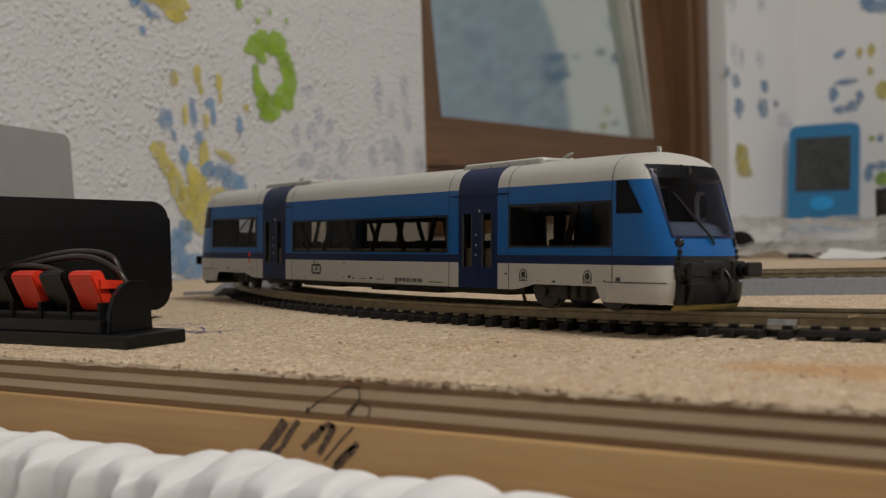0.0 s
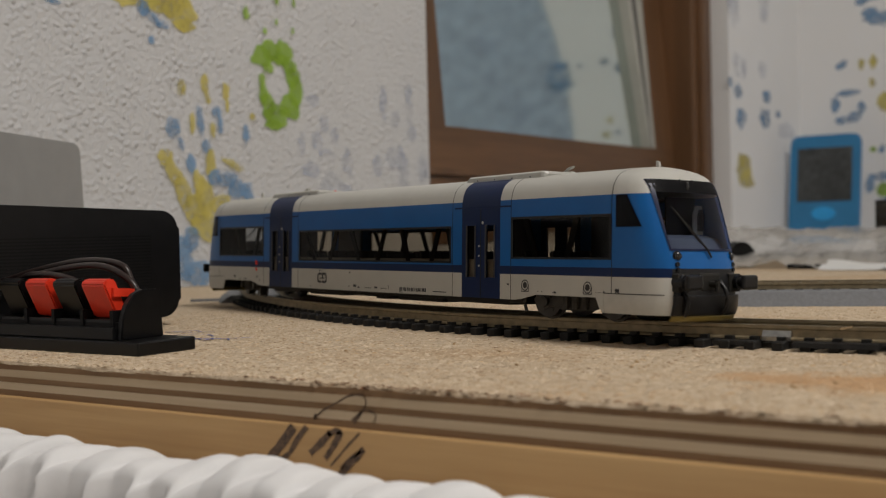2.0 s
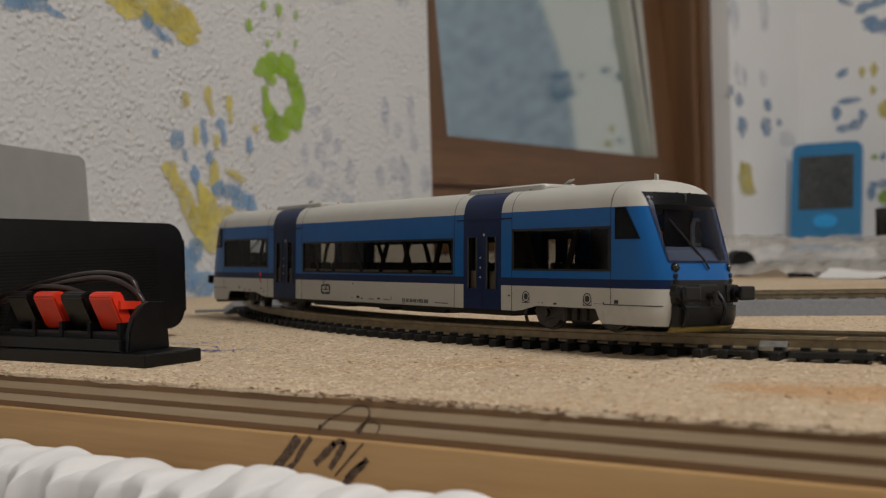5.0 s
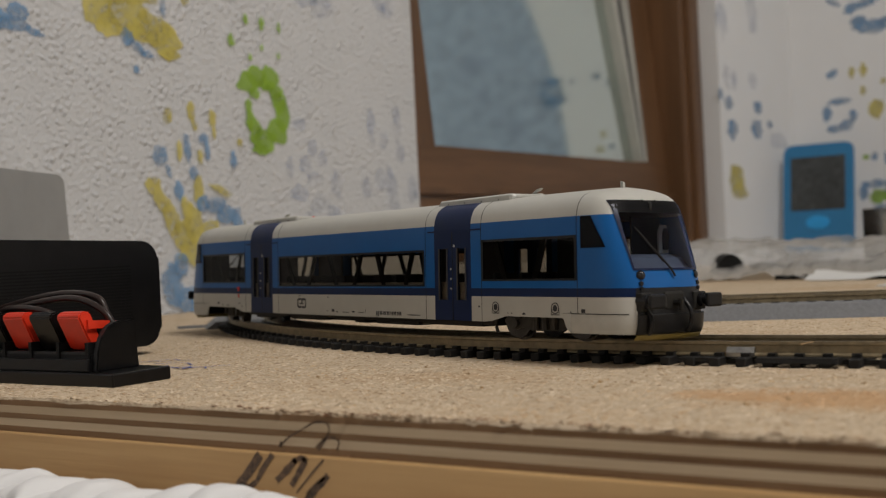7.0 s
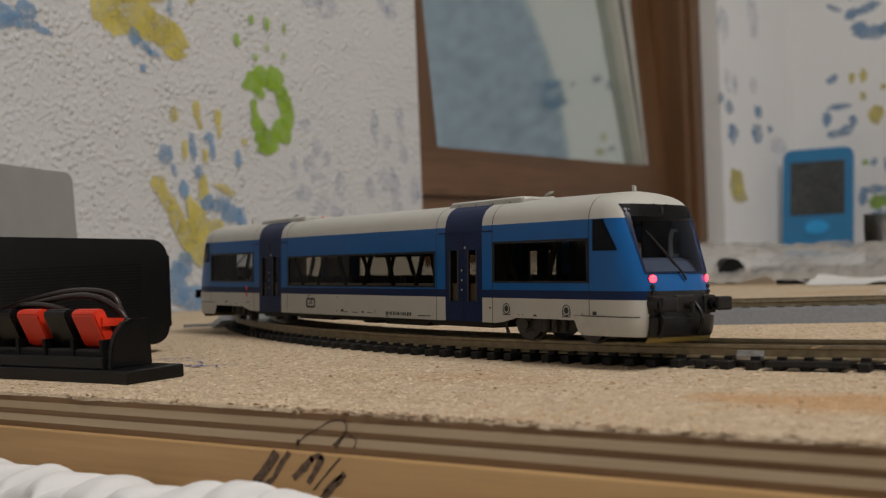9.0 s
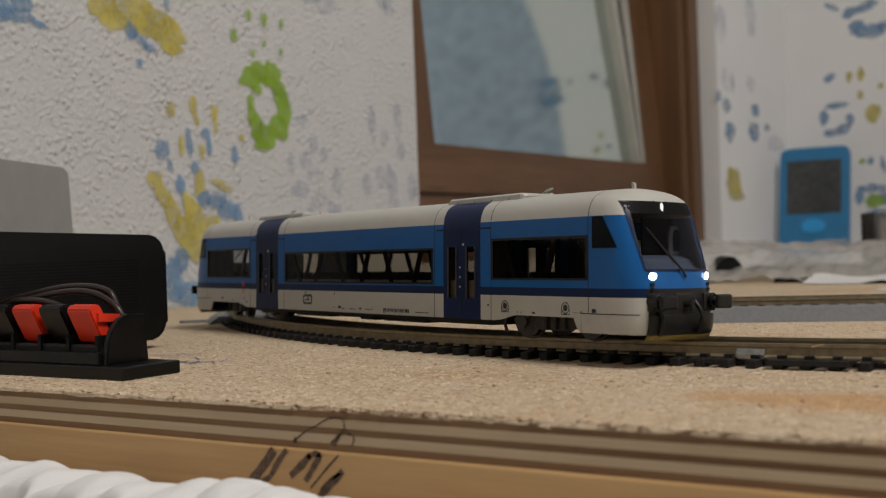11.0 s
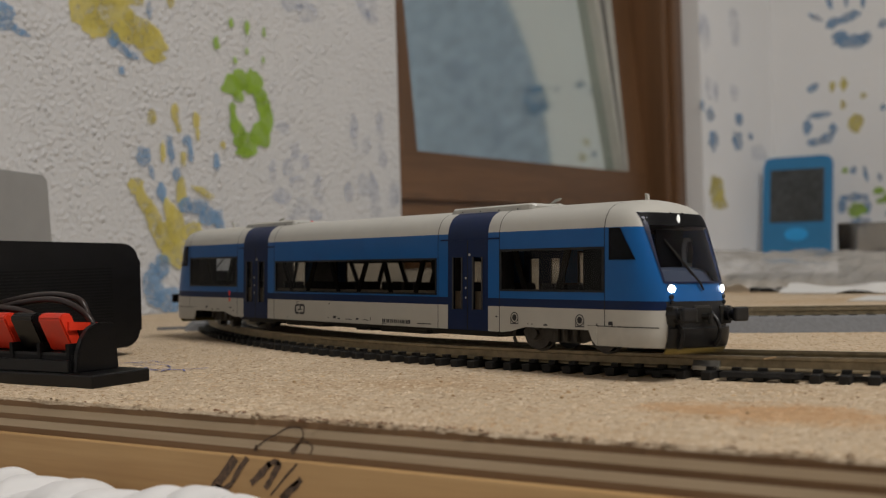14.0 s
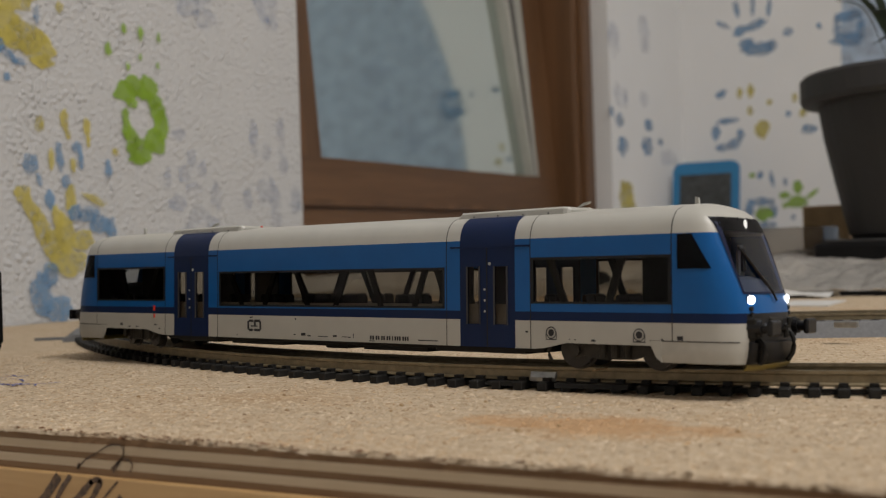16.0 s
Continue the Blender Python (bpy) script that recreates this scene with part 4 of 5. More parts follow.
def railcar():
    car = thing("railcar", "blue and white model railcar with dark blue doors", "model train")
    rings = [ring_points(w, l) for _, w, l in LEVELS]
    zs = [l[0] for l in LEVELS]
    n = len(rings[0])
    shells = {}
    for i in range(len(zs) - 1):
        for k in range(n):
            a, b = rings[i][k], rings[i][(k + 1) % n]
            c, d = rings[i + 1][(k + 1) % n], rings[i + 1][k]
            mx, my = (a[0] + b[0] + c[0] + d[0]) / 4, (a[1] + b[1] + c[1] + d[1]) / 4
            name = body_region(mx, my, (zs[i] + zs[i + 1]) / 2)
            if name is None:
                continue
            if name == "door_band":
                name += "_front" if mx > 0 else "_rear"
                name += "_near" if my < 0 else "_far"
            if name == "skirt":
                name += ("_front" if mx > 0 else "_rear") + ("_near" if my < 0 else "_far")
            if name == "nose_black":
                name += "_front" if mx > 0 else "_rear"
            bm = shells.setdefault(name, bmesh.new())
            bm.faces.new([bm.verts.new((*p, z)) for p, z in ((a, zs[i]), (b, zs[i]), (c, zs[i + 1]), (d, zs[i + 1]))])
    look_of = {"lower_panel": (T_WHITE, "white lower side"), "belt_stripe": (T_NAVY, "dark blue belt stripe"), "blue_panel": (T_BLUE, "bright blue window band"), "roof": (T_WHITE, "off-white roof"),
               "door_band": (T_NAVY, "dark blue double door"), "skirt": (T_SKIRT, "light grey nose skirt"), "nose_black": (T_BLACK, "black coupler panel")}
    for name, bm in shells.items():
        base = next(k for k in look_of if name.startswith(k))
        title = {"door_band": "door", "nose_black": "coupler_panel"}.get(base, base)
        for piece in shell_pieces(bm):
            ob = part(title, piece, look_of[base][0], car, look_of[base][1], smooth=True)
            ob.data.set_sharp_from_angle(angle=radians(35))
        if base == "door_band":
            x = DOOR_MIDS[0] if "front" in name else DOOR_MIDS[1]
            s = -1 if "near" in name else 1
            bm = bmesh.new()
            box(bm, x - 0.18, x + 0.18, s * 16.5 - 0.06, s * 16.5 + 0.06, 4.8, 32.4)
            part("door_gap", bm, T_BLACK, ob)
            for zz in (14.4, 17.4, 20.4):
                bm = bmesh.new()
                rod(bm, (x - 0.8, s * 16.45, zz), (x - 0.8, s * 16.62, zz), 0.33, 8)
                part("door_button", bm, T_WHITE, ob)
            bm = bmesh.new()
            rod(bm, (x + 1.0, s * 16.45, 27.5), (x + 1.0, s * 16.65, 27.5), 0.45, 8)
            part("door_lamp", bm, T_WHITE, ob)
            bm = bmesh.new()
            a, b = DOORS[0] if x > 0 else DOORS[1]
            box(bm, a - 3.4, b + 5, s * 16.5 - 0.2, s * 16.5 + 0.22, 31.9, 32.4)
            part("rain_strip", bm, T_NAVY, ob)
            for p, q in DOOR_PANES:
                if (p > 0) == (x > 0):
                    bm = bmesh.new()
                    patch(bm, lambda u, v: (u, s * 16.2, v), [p - 0.3, q + 0.3], [10.6, 27.0])
                    part("door_pane", bm, T_GLASS, ob)
                    for e in (p, q):
                        bm = bmesh.new()
                        box(bm, e - 0.22, e + 0.22, s * 16.5 - 0.3, s * 16.5 + 0.12, 10.8, 26.8)
                        part("pane_rim", bm, T_RIM, ob)
    # side windows with dark rims, and the slanting frame members behind the glass
    for a, b, c, d in WINDOWS:
        for s in (-1, 1):
            bm = bmesh.new()
            patch(bm, lambda u, v: (u, s * 16.25, v), [a - 0.3, b + 0.3], [c - 0.3, d + 0.3])
            pane = part("side_window", bm, T_GLASS, car, "dark tinted window strip")
            bm = bmesh.new()
            for x0, x1, z0, z1 in ((a, b, d - 0.7, d), (a, b, c, c + 0.6), (a, a + 0.8, c, d), (b - 0.8, b, c, d)):
                box(bm, x0, x1, s * 16.25 - 0.35, s * 16.25 + 0.1, z0, z1)
            part("window_rim", bm, T_BLACK, pane)
            if a < 0 < b:
                posts = [(-45.6, -38.6), (-22.6, -27.8), (-12.8, -7.0), (10.2, 5.0), (19.8, 24.6), (42.0, 37.6), (46.6, 50.0)]
            else:
                o = 1 if a > 0 else -1
                posts = [(o * 85.2, o * 90.1), (o * 107.5, o * 103.3)]
            for top, foot in posts:
                bm = bmesh.new()
                prism(bm, [(foot - 1.1, c), (foot + 1.1, c), (top + 1.1, d), (top - 1.1, d)], s * 15.2, s * 15.8)
                part("window_post", bm, T_BLACK, pane)
    for a, b in ((113.6, 121.6), (-121.6, -113.6)):
        for s in (-1, 1):
            bm = bmesh.new()
            box(bm, a, b, s * 16.0 - 0.1, s * 16.0 + 0.1, 16.6, 28.9)
            part("window_blank", bm, T_BAND, car, "blacked-out window end")
    # inside: floor, ceiling, seats, driver's desk
    bm = bmesh.new()
    box(bm, -128, 128, -15.5, 15.5, 8.2, 9.5)
    part("inner_floor", bm, T_INSIDE, car)
    bm = bmesh.new()
    box(bm, -118, 118, -14, 14, 33.2, 33.8)
    part("inner_ceiling", bm, T_INSIDE, car)
    seat = bmesh.new()
    box(seat, -2.6, 2.6, -4.2, 4.2, 9.5, 14.4)
    prism(seat, [(-2.9, 14.4), (-1.5, 14.4), (-2.0, 18.4), (-2.6, 19.0), (-3.3, 18.4)], -4.2, -0.3)
    prism(seat, [(-2.9, 14.4), (-1.5, 14.4), (-2.0, 18.4), (-2.6, 19.0), (-3.3, 18.4)], 0.3, 4.2)
    first = part("seat", seat, T_SEAT, car)
    first.matrix_local = pose(-0.044, -0.0102, 0)
    for x in (-33, -22, -8, 4, 15, 27, 38, 86, 98, 108, -91, -103, -112):
        for y in (-10.2, 10.2):
            if (x * 7 + y) % 5 < 4.4:
                same_mesh("seat", first.data, car, pose(x * MM, y * MM, 0, 0, 0, 180 if int(x) % 2 else 0))
    for x in (51, -56):
        bm = bmesh.new()
        box(bm, x - 0.4, x + 0.4, -15, -5, 9.5, 33)
        box(bm, x - 0.4, x + 0.4, 5, 15, 9.5, 33)
        part("partition", bm, T_INSIDE, car)
    for s in (1, -1):
        bm = bmesh.new()
        prism(bm, [(s * 127, 9.5), (s * 137.6, 9.5), (s * 136.8, 17.6), (s * 132.4, 22.4), (s * 128.6, 23.4), (s * 127, 22)], -13, 13)
        part("driver_desk", bm, T_DESK, car, "pale grey driver's desk")
        bm = bmesh.new()
        box(bm, s * 121.8 - 0.3, s * 121.8 + 0.3, -15.5, -4, 9.5, 34)
        box(bm, s * 121.8 - 0.3, s * 121.8 + 0.3, 4, 15.5, 9.5, 34)
        part("cab_wall", bm, T_SEAT, car)
        # white ring with a dark core imitates light seen through the far cab window
        bm = bmesh.new()
        prism(bm, [(s * 9.8, 23.6), (s * 13.4, 23.6), (s * 13.8, 28.6), (s * 12.8, 31.6), (s * 10.6, 31.6), (s * 9.6, 29.5)], s * 126.4, s * 127.0, "x")
        shell = part("driver_seat", bm, T_WHITE, car, "white seat back in the cab")
        bm = bmesh.new()
        prism(bm, [(s * 11.0, 24.6), (s * 13.0, 24.6), (s * 13.3, 28.4), (s * 12.5, 30.6), (s * 11.5, 30.6), (s * 10.9, 28.8)], s * 127.05, s * 127.5, "x")
        part("seat_pad", bm, T_SEAT, shell)
        # windscreen laid over the nose
        bm = bmesh.new()
        ys, zz = steps(-1, 1, 20), steps(19.2, 37.8, 14)
        half = lambda z: 11.9 + 1.3 * (z - 19.2) / 18.6
        over = lambda y, z, lift: (s * (front_x(y, z) + lift), y, z)
        patch(bm, lambda u, z: over(u * half(z), z, 0.12), ys, zz)
        screen = part("windscreen", bm, T_SCREEN, car, "dark raked windscreen", smooth=True)
        bm = bmesh.new()
        patch(bm, lambda u, z: over(u * half(z), z, 0.2), ys, steps(34.4, 37.9, 5))
        part("screen_band", bm, T_BAND, screen, smooth=True)
        for e in (-1, 1):
            bm = bmesh.new()
            wide = lambda z: max(0.45, half(z) - 0.715 * level(z)[0])
            patch(bm, lambda u, z: over(e * (half(z) + 0.1 - u * wide(z)), z, 0.2), [0, 0.5, 1], zz)
            part("screen_seal", bm, T_SEAL, screen, smooth=True)
        bm = bmesh.new()
        patch(bm, lambda u, z: over(u * half(z), z, 0.2), ys, [19.1, 19.6])
        part("screen_seal", bm, T_SEAL, screen, smooth=True)
        bm = bmesh.new()
        at = lambda y, z, lift: (s * (front_x(y, z) + lift), s * y, z)
        tube(bm, [at(-8.4, 30.0, 0.5), at(-4.6, 24.6, 0.7), at(-0.4, 19.4, 0.8), at(0.8, 17.4, 0.6)], 0.3, 6)
        tube(bm, [at(-8.7, 30.6, 0.4), at(-5.2, 25.4, 0.4), at(-2.0, 21.2, 0.4)], 0.24, 6)
        part("wiper", bm, T_BLACK, screen)
        # cab side windows
        for e in (-1, 1):
            bm = bmesh.new()
            def cab(u, v):
                z = 25.3 + 8.5 * v
                x = 123.5 + u * (8.6 - 4.8 * v)
                return (s * x, e * (side_y(x, z) + 0.12), z)
            patch(bm, cab, steps(0, 1, 8), steps(0, 1, 6))
            cw = part("cab_window", bm, T_BAND, car, "small dark cab side window", smooth=True)
            bm = bmesh.new()
            def cab_in(u, v):
                z = 26.1 + 7.1 * v
                x = 124.3 + u * (6.6 - 4.0 * v)
                return (s * x, e * (side_y(x, z) + 0.2), z)
            patch(bm, cab_in, steps(0, 1, 6), steps(0, 1, 4))
            part("cab_pane", bm, T_SCREEN, cw, smooth=True)
        # buffers, coupler, bumper
        for e in (-1, 1):
            bm = bmesh.new()
            rod(bm, (s * 138.6, e * 10.4, 11.0), (s * 142.6, e * 10.4, 11.0), 1.9, 14)
            rod(bm, (s * 142.4, e * 10.4, 11.0), (s * 144.8, e * 10.4, 11.0), 1.3, 12)
            buf = part("buffer", bm, T_BLACK, car)
            part("buffer_head", rbox(s * 145.4 - 0.7, s * 145.4 + 0.7, e * 10.6 - 2.9, e * 10.6 + 2.9, 9.1, 12.9, 0.6), T_BLACK, buf)
            part("buffer_plate", rbox(s * 140.2 - 1.2, s * 140.2 + 1.2, e * 9.8 - 2.3, e * 9.8 + 2.3, 8.4, 13.2, 0.35), T_UNDER, buf)
            bm = bmesh.new()
            prism(bm, [(s * 136.5, 7.9), (s * 140.4, 7.9), (s * 140.8, 11.0), (s * 140.4, 14.3), (s * 136.5, 14.3)], e * 6.4 - 0.45, e * 6.4 + 0.45)
            part("buffer_bracket", bm, T_SKIRT, car, "light grey bracket beside the coupler recess")
            for zc, rr in ((15.6, 0.62), (14.2, 0.55)):
                bm = bmesh.new()
                rod(bm, (s * (front_x(10.4, zc) - 0.5), e * 10.5, zc), (s * (front_x(10.4, zc) + 0.3), e * 10.6, zc), rr, 12)
                part("tail_lens", bm, T_BLACK, car)
            bm = bmesh.new()
            rod(bm, (s * (front_x(10.2, 17.7) - 0.6), e * 10.1, 17.7), (s * (front_x(10.2, 17.7) - 0.1), e * 10.2, 17.7), 1.3, 16)
            part("lamp_rim", bm, T_BLACK, car)
        bm = bmesh.new()
        patch(bm, lambda u, z: (s * (front_x(u, max(2.5, z)) + 0.5 - 0.05 * max(0.0, 4.2 - z) ** 2), u, z), steps(-12.2, 12.2, 18), [2.5, 3.2, 4.4, 6, 7.3, 7.7])
        bump_ob = part("bumper", bm, T_BLACK, car, "black nose bumper", smooth=True)
        mod = bump_ob.modifiers.new("thick", "SOLIDIFY")
        mod.thickness, mod.offset = 0.0008, 0
        bm = bmesh.new()
        patch(bm, lambda u, z: (s * (front_x(u, 2.5) + 0.3 - 0.45 * (2.5 - z) ** 2), u, z), steps(-12.0, 12.0, 16), [1.0, 1.4, 1.9, 2.5])
        ob = part("bumper_edge", bm, T_YELLOW, car, "dull yellow lower bumper edge", smooth=True)
        mod = ob.modifiers.new("thick", "SOLIDIFY")
        mod.thickness, mod.offset = 0.0005, 0
        part("coupler_pocket", rbox(s * 139.8 - 1.8, s * 139.8 + 1.8, -3.8, 3.8, 8.4, 13.4, 0.6), T_UNDER, car)
        for hose in ([(142.0, 2.6, 11.5), (144.2, 3.0, 8.5), (144.0, 3.2, 5.0), (142.6, 3.2, 2.8)], [(140.4, -9.4, 9), (142.6, -9.8, 6.5), (142.2, -9.8, 3.4), (141.2, -9.6, 2.6)]):
            bm = bmesh.new()
            tube(bm, spline([(s * a, s * b, c) for a, b, c in hose], 4), 0.6, 6)
            part("brake_hose", bm, T_BLACK, car, smooth=True)
        bm = bmesh.new()
        rod(bm, (s * 141, 0, 10.5), (s * 144.0, 0, 10.5), 0.9, 8)
        rod(bm, (s * 143.8, 0, 11.5), (s * 143.8, 0, 8.5), 0.7, 8)
        part("hook", bm, T_UNDER, car)
    # panel joints on the sides and roof
    for x in (50.6, 79.7, 121.9, -50.6, -79.7, -121.9):
        bm = bmesh.new()
        pts = [(LEVELS[i][1] + 0.03, LEVELS[i][0]) for i in range(3 if abs(x) > 121 else 1, len(LEVELS) - 2)]
        for s in (-1, 1):
            patch(bm, lambda u, v: (u, s * pts[v][0], pts[v][1]), [x - 0.13, x + 0.13], range(len(pts)))
        part("panel_joint", bm, T_UNDER, car)
    # roof fairings and antennas
    for a, b, c in ((50.8, 88.0, 97.0), (-82.5, -45, -36.5)):
        bm = bmesh.new()
        rings = []
        for x, w, h in ((a, 11.8, 40.6), (a + 1.6, 11.6, 42.2), (b - 1.0, 11.4, 42.5), (b, 11.0, 42.4), (b + 0.7, 10.2, 42.0), (c, 7.0, 41.5)):
            rings.append([bm.verts.new((x, y, z)) for y, z in ((-w, 39.6), (-w + 0.15, h - 0.5), (-w + 0.7, h), (w - 0.7, h), (w - 0.15, h - 0.5), (w, 39.6))])
        for r0, r1 in zip(rings, rings[1:]):
            for k in range(5):
                bm.faces.new((r0[k], r0[k + 1], r1[k + 1], r1[k]))
        bm.faces.new(rings[0])
        bm.faces.new(rings[-1][::-1])
        fairing = part("roof_fairing", bm, T_WHITE, car, "flat white roof fairing")
        for k in range(4):
            bm = bmesh.new()
            rod(bm, (a + 6 + 8.5 * k, -11.6, 40.9), (a + 6 + 8.5 * k, -11.42, 40.9), 0.22, 6)
            part("screw", bm, T_RIM, fairing)
    for x, y in ((85.6, 1), (118.2, 5), (-70, -2), (-117, 2)):
        bm = bmesh.new()
        z = 41.4 if y > 4 else 42.3 if x in (85.6, -70) else 41.7
        prism(bm, [(x - 2.6, z), (x + 2.4, z), (x + 1.6, z + 0.5), (x - 0.8, z + 0.6)], y - 0.7, y + 0.7)
        if abs(x) > 100:
            prism(bm, [(x - 0.6, z + 0.4), (x + 0.5, z + 0.4), (x + 0.3, z + 2.6), (x - 0.7, z + 2.9), (x - 0.7, z + 2.2)], y - 0.4, y + 0.4)
        else:
            prism(bm, [(x - 2.2, z + 0.5), (x + 1.6, z + 1.5), (x + 2.2, z + 2.1), (x + 0.2, z + 1.8)], y - 0.5, y + 0.5)
        part("antenna", bm, T_SKIRT, car)
    bm = bmesh.new()
    box(bm, -39.3, -38.8, -7.2, -6.6, 41.4, 42.1)
    part("roof_mark", bm, RED_PLASTIC, car)
    for e in (-1, 1):
        bm = bmesh.new()
        box(bm, -120, 120, e * 15.4 - 0.15, e * 15.4 + 0.15, 9.5, 16.4)
        part("inner_lining", bm, T_LINING, car)
        for s in (-1, 1):
            part("lamp_box", rbox(min(s * 132.5, s * 136.2), max(s * 132.5, s * 136.2), e * 9.8 - 2.0, e * 9.8 + 2.0, 14.8, 19.2, 0.2, 1), T_SEAT, car)
    # underframe
    part("underframe", rbox(-82, 82, -13.5, 13.5, 3.4, 5.3, 0.3), T_UNDER, car, "dark grey underframe")
    for a, b, c, w in ((-48, -22, 2.4, 12.5), (-15, 8, 2.8, 12.8), (14, 40, 2.2, 12.4), (44, 76, 2.8, 13.6), (-76, -54, 2.6, 13.4), (-6, 4, 1.9, 9)):
        part("equipment_box", rbox(a, b, -w, w, c, 4.6, 0.3), T_UNDER, car)
    # prints on the sides
    for s in (-1, 1):
        yy = s * 16.58
        ring = lambda x, z, r: [(x + r * math.cos(k * math.pi / 6), z + r * math.sin(k * math.pi / 6)) for k in range(12)]
        for x in (86.3, 112.7):
            bm = bmesh.new()
            for k in range(16):
                a0, a1 = k * math.pi / 8, (k + 1) * math.pi / 8
                q = [(x + r * math.cos(a), 9.0 + r * math.sin(a)) for r, a in ((1.35, a0), (1.35, a1), (1.65, a1), (1.65, a0))]
                bm.faces.new([bm.verts.new((p, yy, z)) for p, z in q])
            bm.faces.new([bm.verts.new((p, yy, z)) for p, z in ring(x, 9.0, 0.95)])
            for z0, x0, x1 in ((7.1, x - 1.7, x + 1.7),):
                bm.faces.new([bm.verts.new((p, yy, z)) for p, z in ((x0, z0), (x1, z0), (x1, z0 + 0.25), (x0, z0 + 0.25))])
            for q in (-1, 1):
                bm.faces.new([bm.verts.new((p, yy, z)) for p, z in ((x + q * 1.5, 7.1), (x + q * 1.72, 7.1), (x + q * 1.72, 9.2), (x + q * 1.5, 9.2))])
            part("ring_mark", bm, DECAL, car)
        bm = bmesh.new()
        bars = [(98.6, 7.5, 1.6, 0.35), (99.0, 7.9, 0.9, 0.2), (93.5, 7.7, 0.5, 0.3), (91.8, 7.7, 0.4, 0.3), (124, 8.6, 1.6, 1.0), (119.5, 8.4, 0.5, 0.5), (77.6, 9.6, 0.9, 0.5), (-15, 12, 0.8, 0.5),
                (-12, 6.3, 2, 0.9), (-15.6, 6.4, 1.0, 0.3), (-9, 6.1, 1.5, 0.4), (-4, 6.1, 4.2, 0.25), (2.6, 6.2, 1.7, 0.6), (6.6, 6.2, 2.6, 0.25), (11.5, 6.1, 0.3, 1.3), (9.4, 6.1, 1.0, 0.3), (38.5, 5.9, 7.4, 0.3), (-44, 5.6, 0.4, 0.4),
                (-88, 7.0, 0.8, 0.5), (-91, 8.6, 2.0, 0.4), (-107, 7.6, 1.8, 0.3), (-102.5, 7.7, 2.6, 0.25), (-112, 8.2, 1.6, 0.9)]
        for x, z, w, h in bars:
            x, z = print_x(x), print_z(z)
            bm.faces.new([bm.verts.new((p, yy, q)) for p, q in ((x, z), (x + w, z), (x + w, z + h), (x, z + h))])
        tagged(part("side_marks", bm, DECAL, car, "tiny dark print on the white side"), kind="stuff")
        # the number on the side, as plain bars
        bm = bmesh.new()
        x = 20.6
        for w in (1.0, 1.0, 0.4, 0.9, 0.9, 0.4, 0.9, 0.9, 0.4, 0.9, 0.9, 0.4, 0.6, 0.4, 0.9, 0.9, 0.9, 0.4, 0.9, 0.9, 0.9):
            if w > 0.5:
                bm.faces.new([bm.verts.new((p, yy, q)) for p, q in ((x, 5.5), (x + w * 0.72, 5.5), (x + w * 0.72, 6.7), (x, 6.7))])
            x += w
        box_line = [(20.4, 5.0, 2.2, 0.22)]
        for x, z, w, h in box_line:
            bm.faces.new([bm.verts.new((p, yy, q)) for p, q in ((x, z), (x + w, z), (x + w, z + h), (x, z + h))])
        tagged(part("side_number", bm, DECAL, car), kind="stuff")
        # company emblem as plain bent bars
        bm = bmesh.new()
        quad = lambda *q: bm.faces.new([bm.verts.new((p, yy, z)) for p, z in q])
        o, z0 = -35.2, 6.9
        for pts in (((0, 0.4), (0.9, 0.4), (0.9, 3.4), (0, 3.4)), ((0.9, 0.0), (2.8, 0.0), (2.8, 0.8), (0.5, 0.8)), ((0.5, 3.0), (3.0, 3.0), (3.0, 3.8), (0.9, 3.8)), ((1.2, 4.2), (2.6, 4.5), (2.6, 4.9), (1.2, 4.6)),
                    ((3.3, 0.0), (6.2, 0.0), (6.9, 0.8), (3.3, 0.8)), ((3.3, 3.8), (6.2, 3.8), (6.9, 3.0), (3.3, 3.0)), ((6.0, 0.8), (6.9, 0.8), (6.9, 3.0), (6.0, 3.0)), ((3.3, 1.6), (4.2, 1.6), (4.2, 3.0), (3.3, 3.0)), ((1.7, 1.5), (5.0, 1.5), (5.0, 1.9), (1.7, 1.9))):
            quad(*[((o + p), z0 + q) for p, q in pts])
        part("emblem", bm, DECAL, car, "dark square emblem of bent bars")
    bm = bmesh.new()
    box(bm, -86.4, -85.6, -16.9, -16.4, 13.2, 15.0)
    box(bm, -86.3, -85.7, -16.8, -16.4, 10.6, 12.0)
    part("red_handle", bm, RED_PLASTIC, car, "tiny red handle")
    # recess over the wheels: shadowed inner wall
    for s in (1, -1):
        bm = bmesh.new()
        box(bm, min(s * 82, s * 113), max(s * 82, s * 113), -12.6, 12.6, 7.2, 9.4)
        part("wheel_arch", bm, T_UNDER, car)
        for e in (-1, 1):
            bm = bmesh.new()
            prism(bm, [(s * 115.4, 7.7), (s * 116.4, 5.6), (s * 117.4, 3.6), (s * 118.9, 2.4), (s * 119.0, 7.7)], e * 16.3 - 0.3, e * 16.3 + 0.15)
            part("skirt_corner", bm, T_SKIRT, car)
            bm = bmesh.new()
            patch(bm, lambda u, v: (s * u, e * (side_y(u, 8) + 0.05), v), [115.6, 118, 122, 125, 128, 131, 134, 135.5, 137, 138.2], [7.55, 7.8])
            part("panel_joint", bm, T_UNDER, car)
            bm = bmesh.new()
            prism(bm, [(s * 79.9, 4.6), (s * 81, 4.6), (s * 84, 4.9), (s * 91, 6.45), (s * 79.9, 6.45)], e * 16.2 - 0.3, e * 16.2 + 0.3)
            part("skirt_corner", bm, T_WHITE, car)
    # bogies
    wheels = []
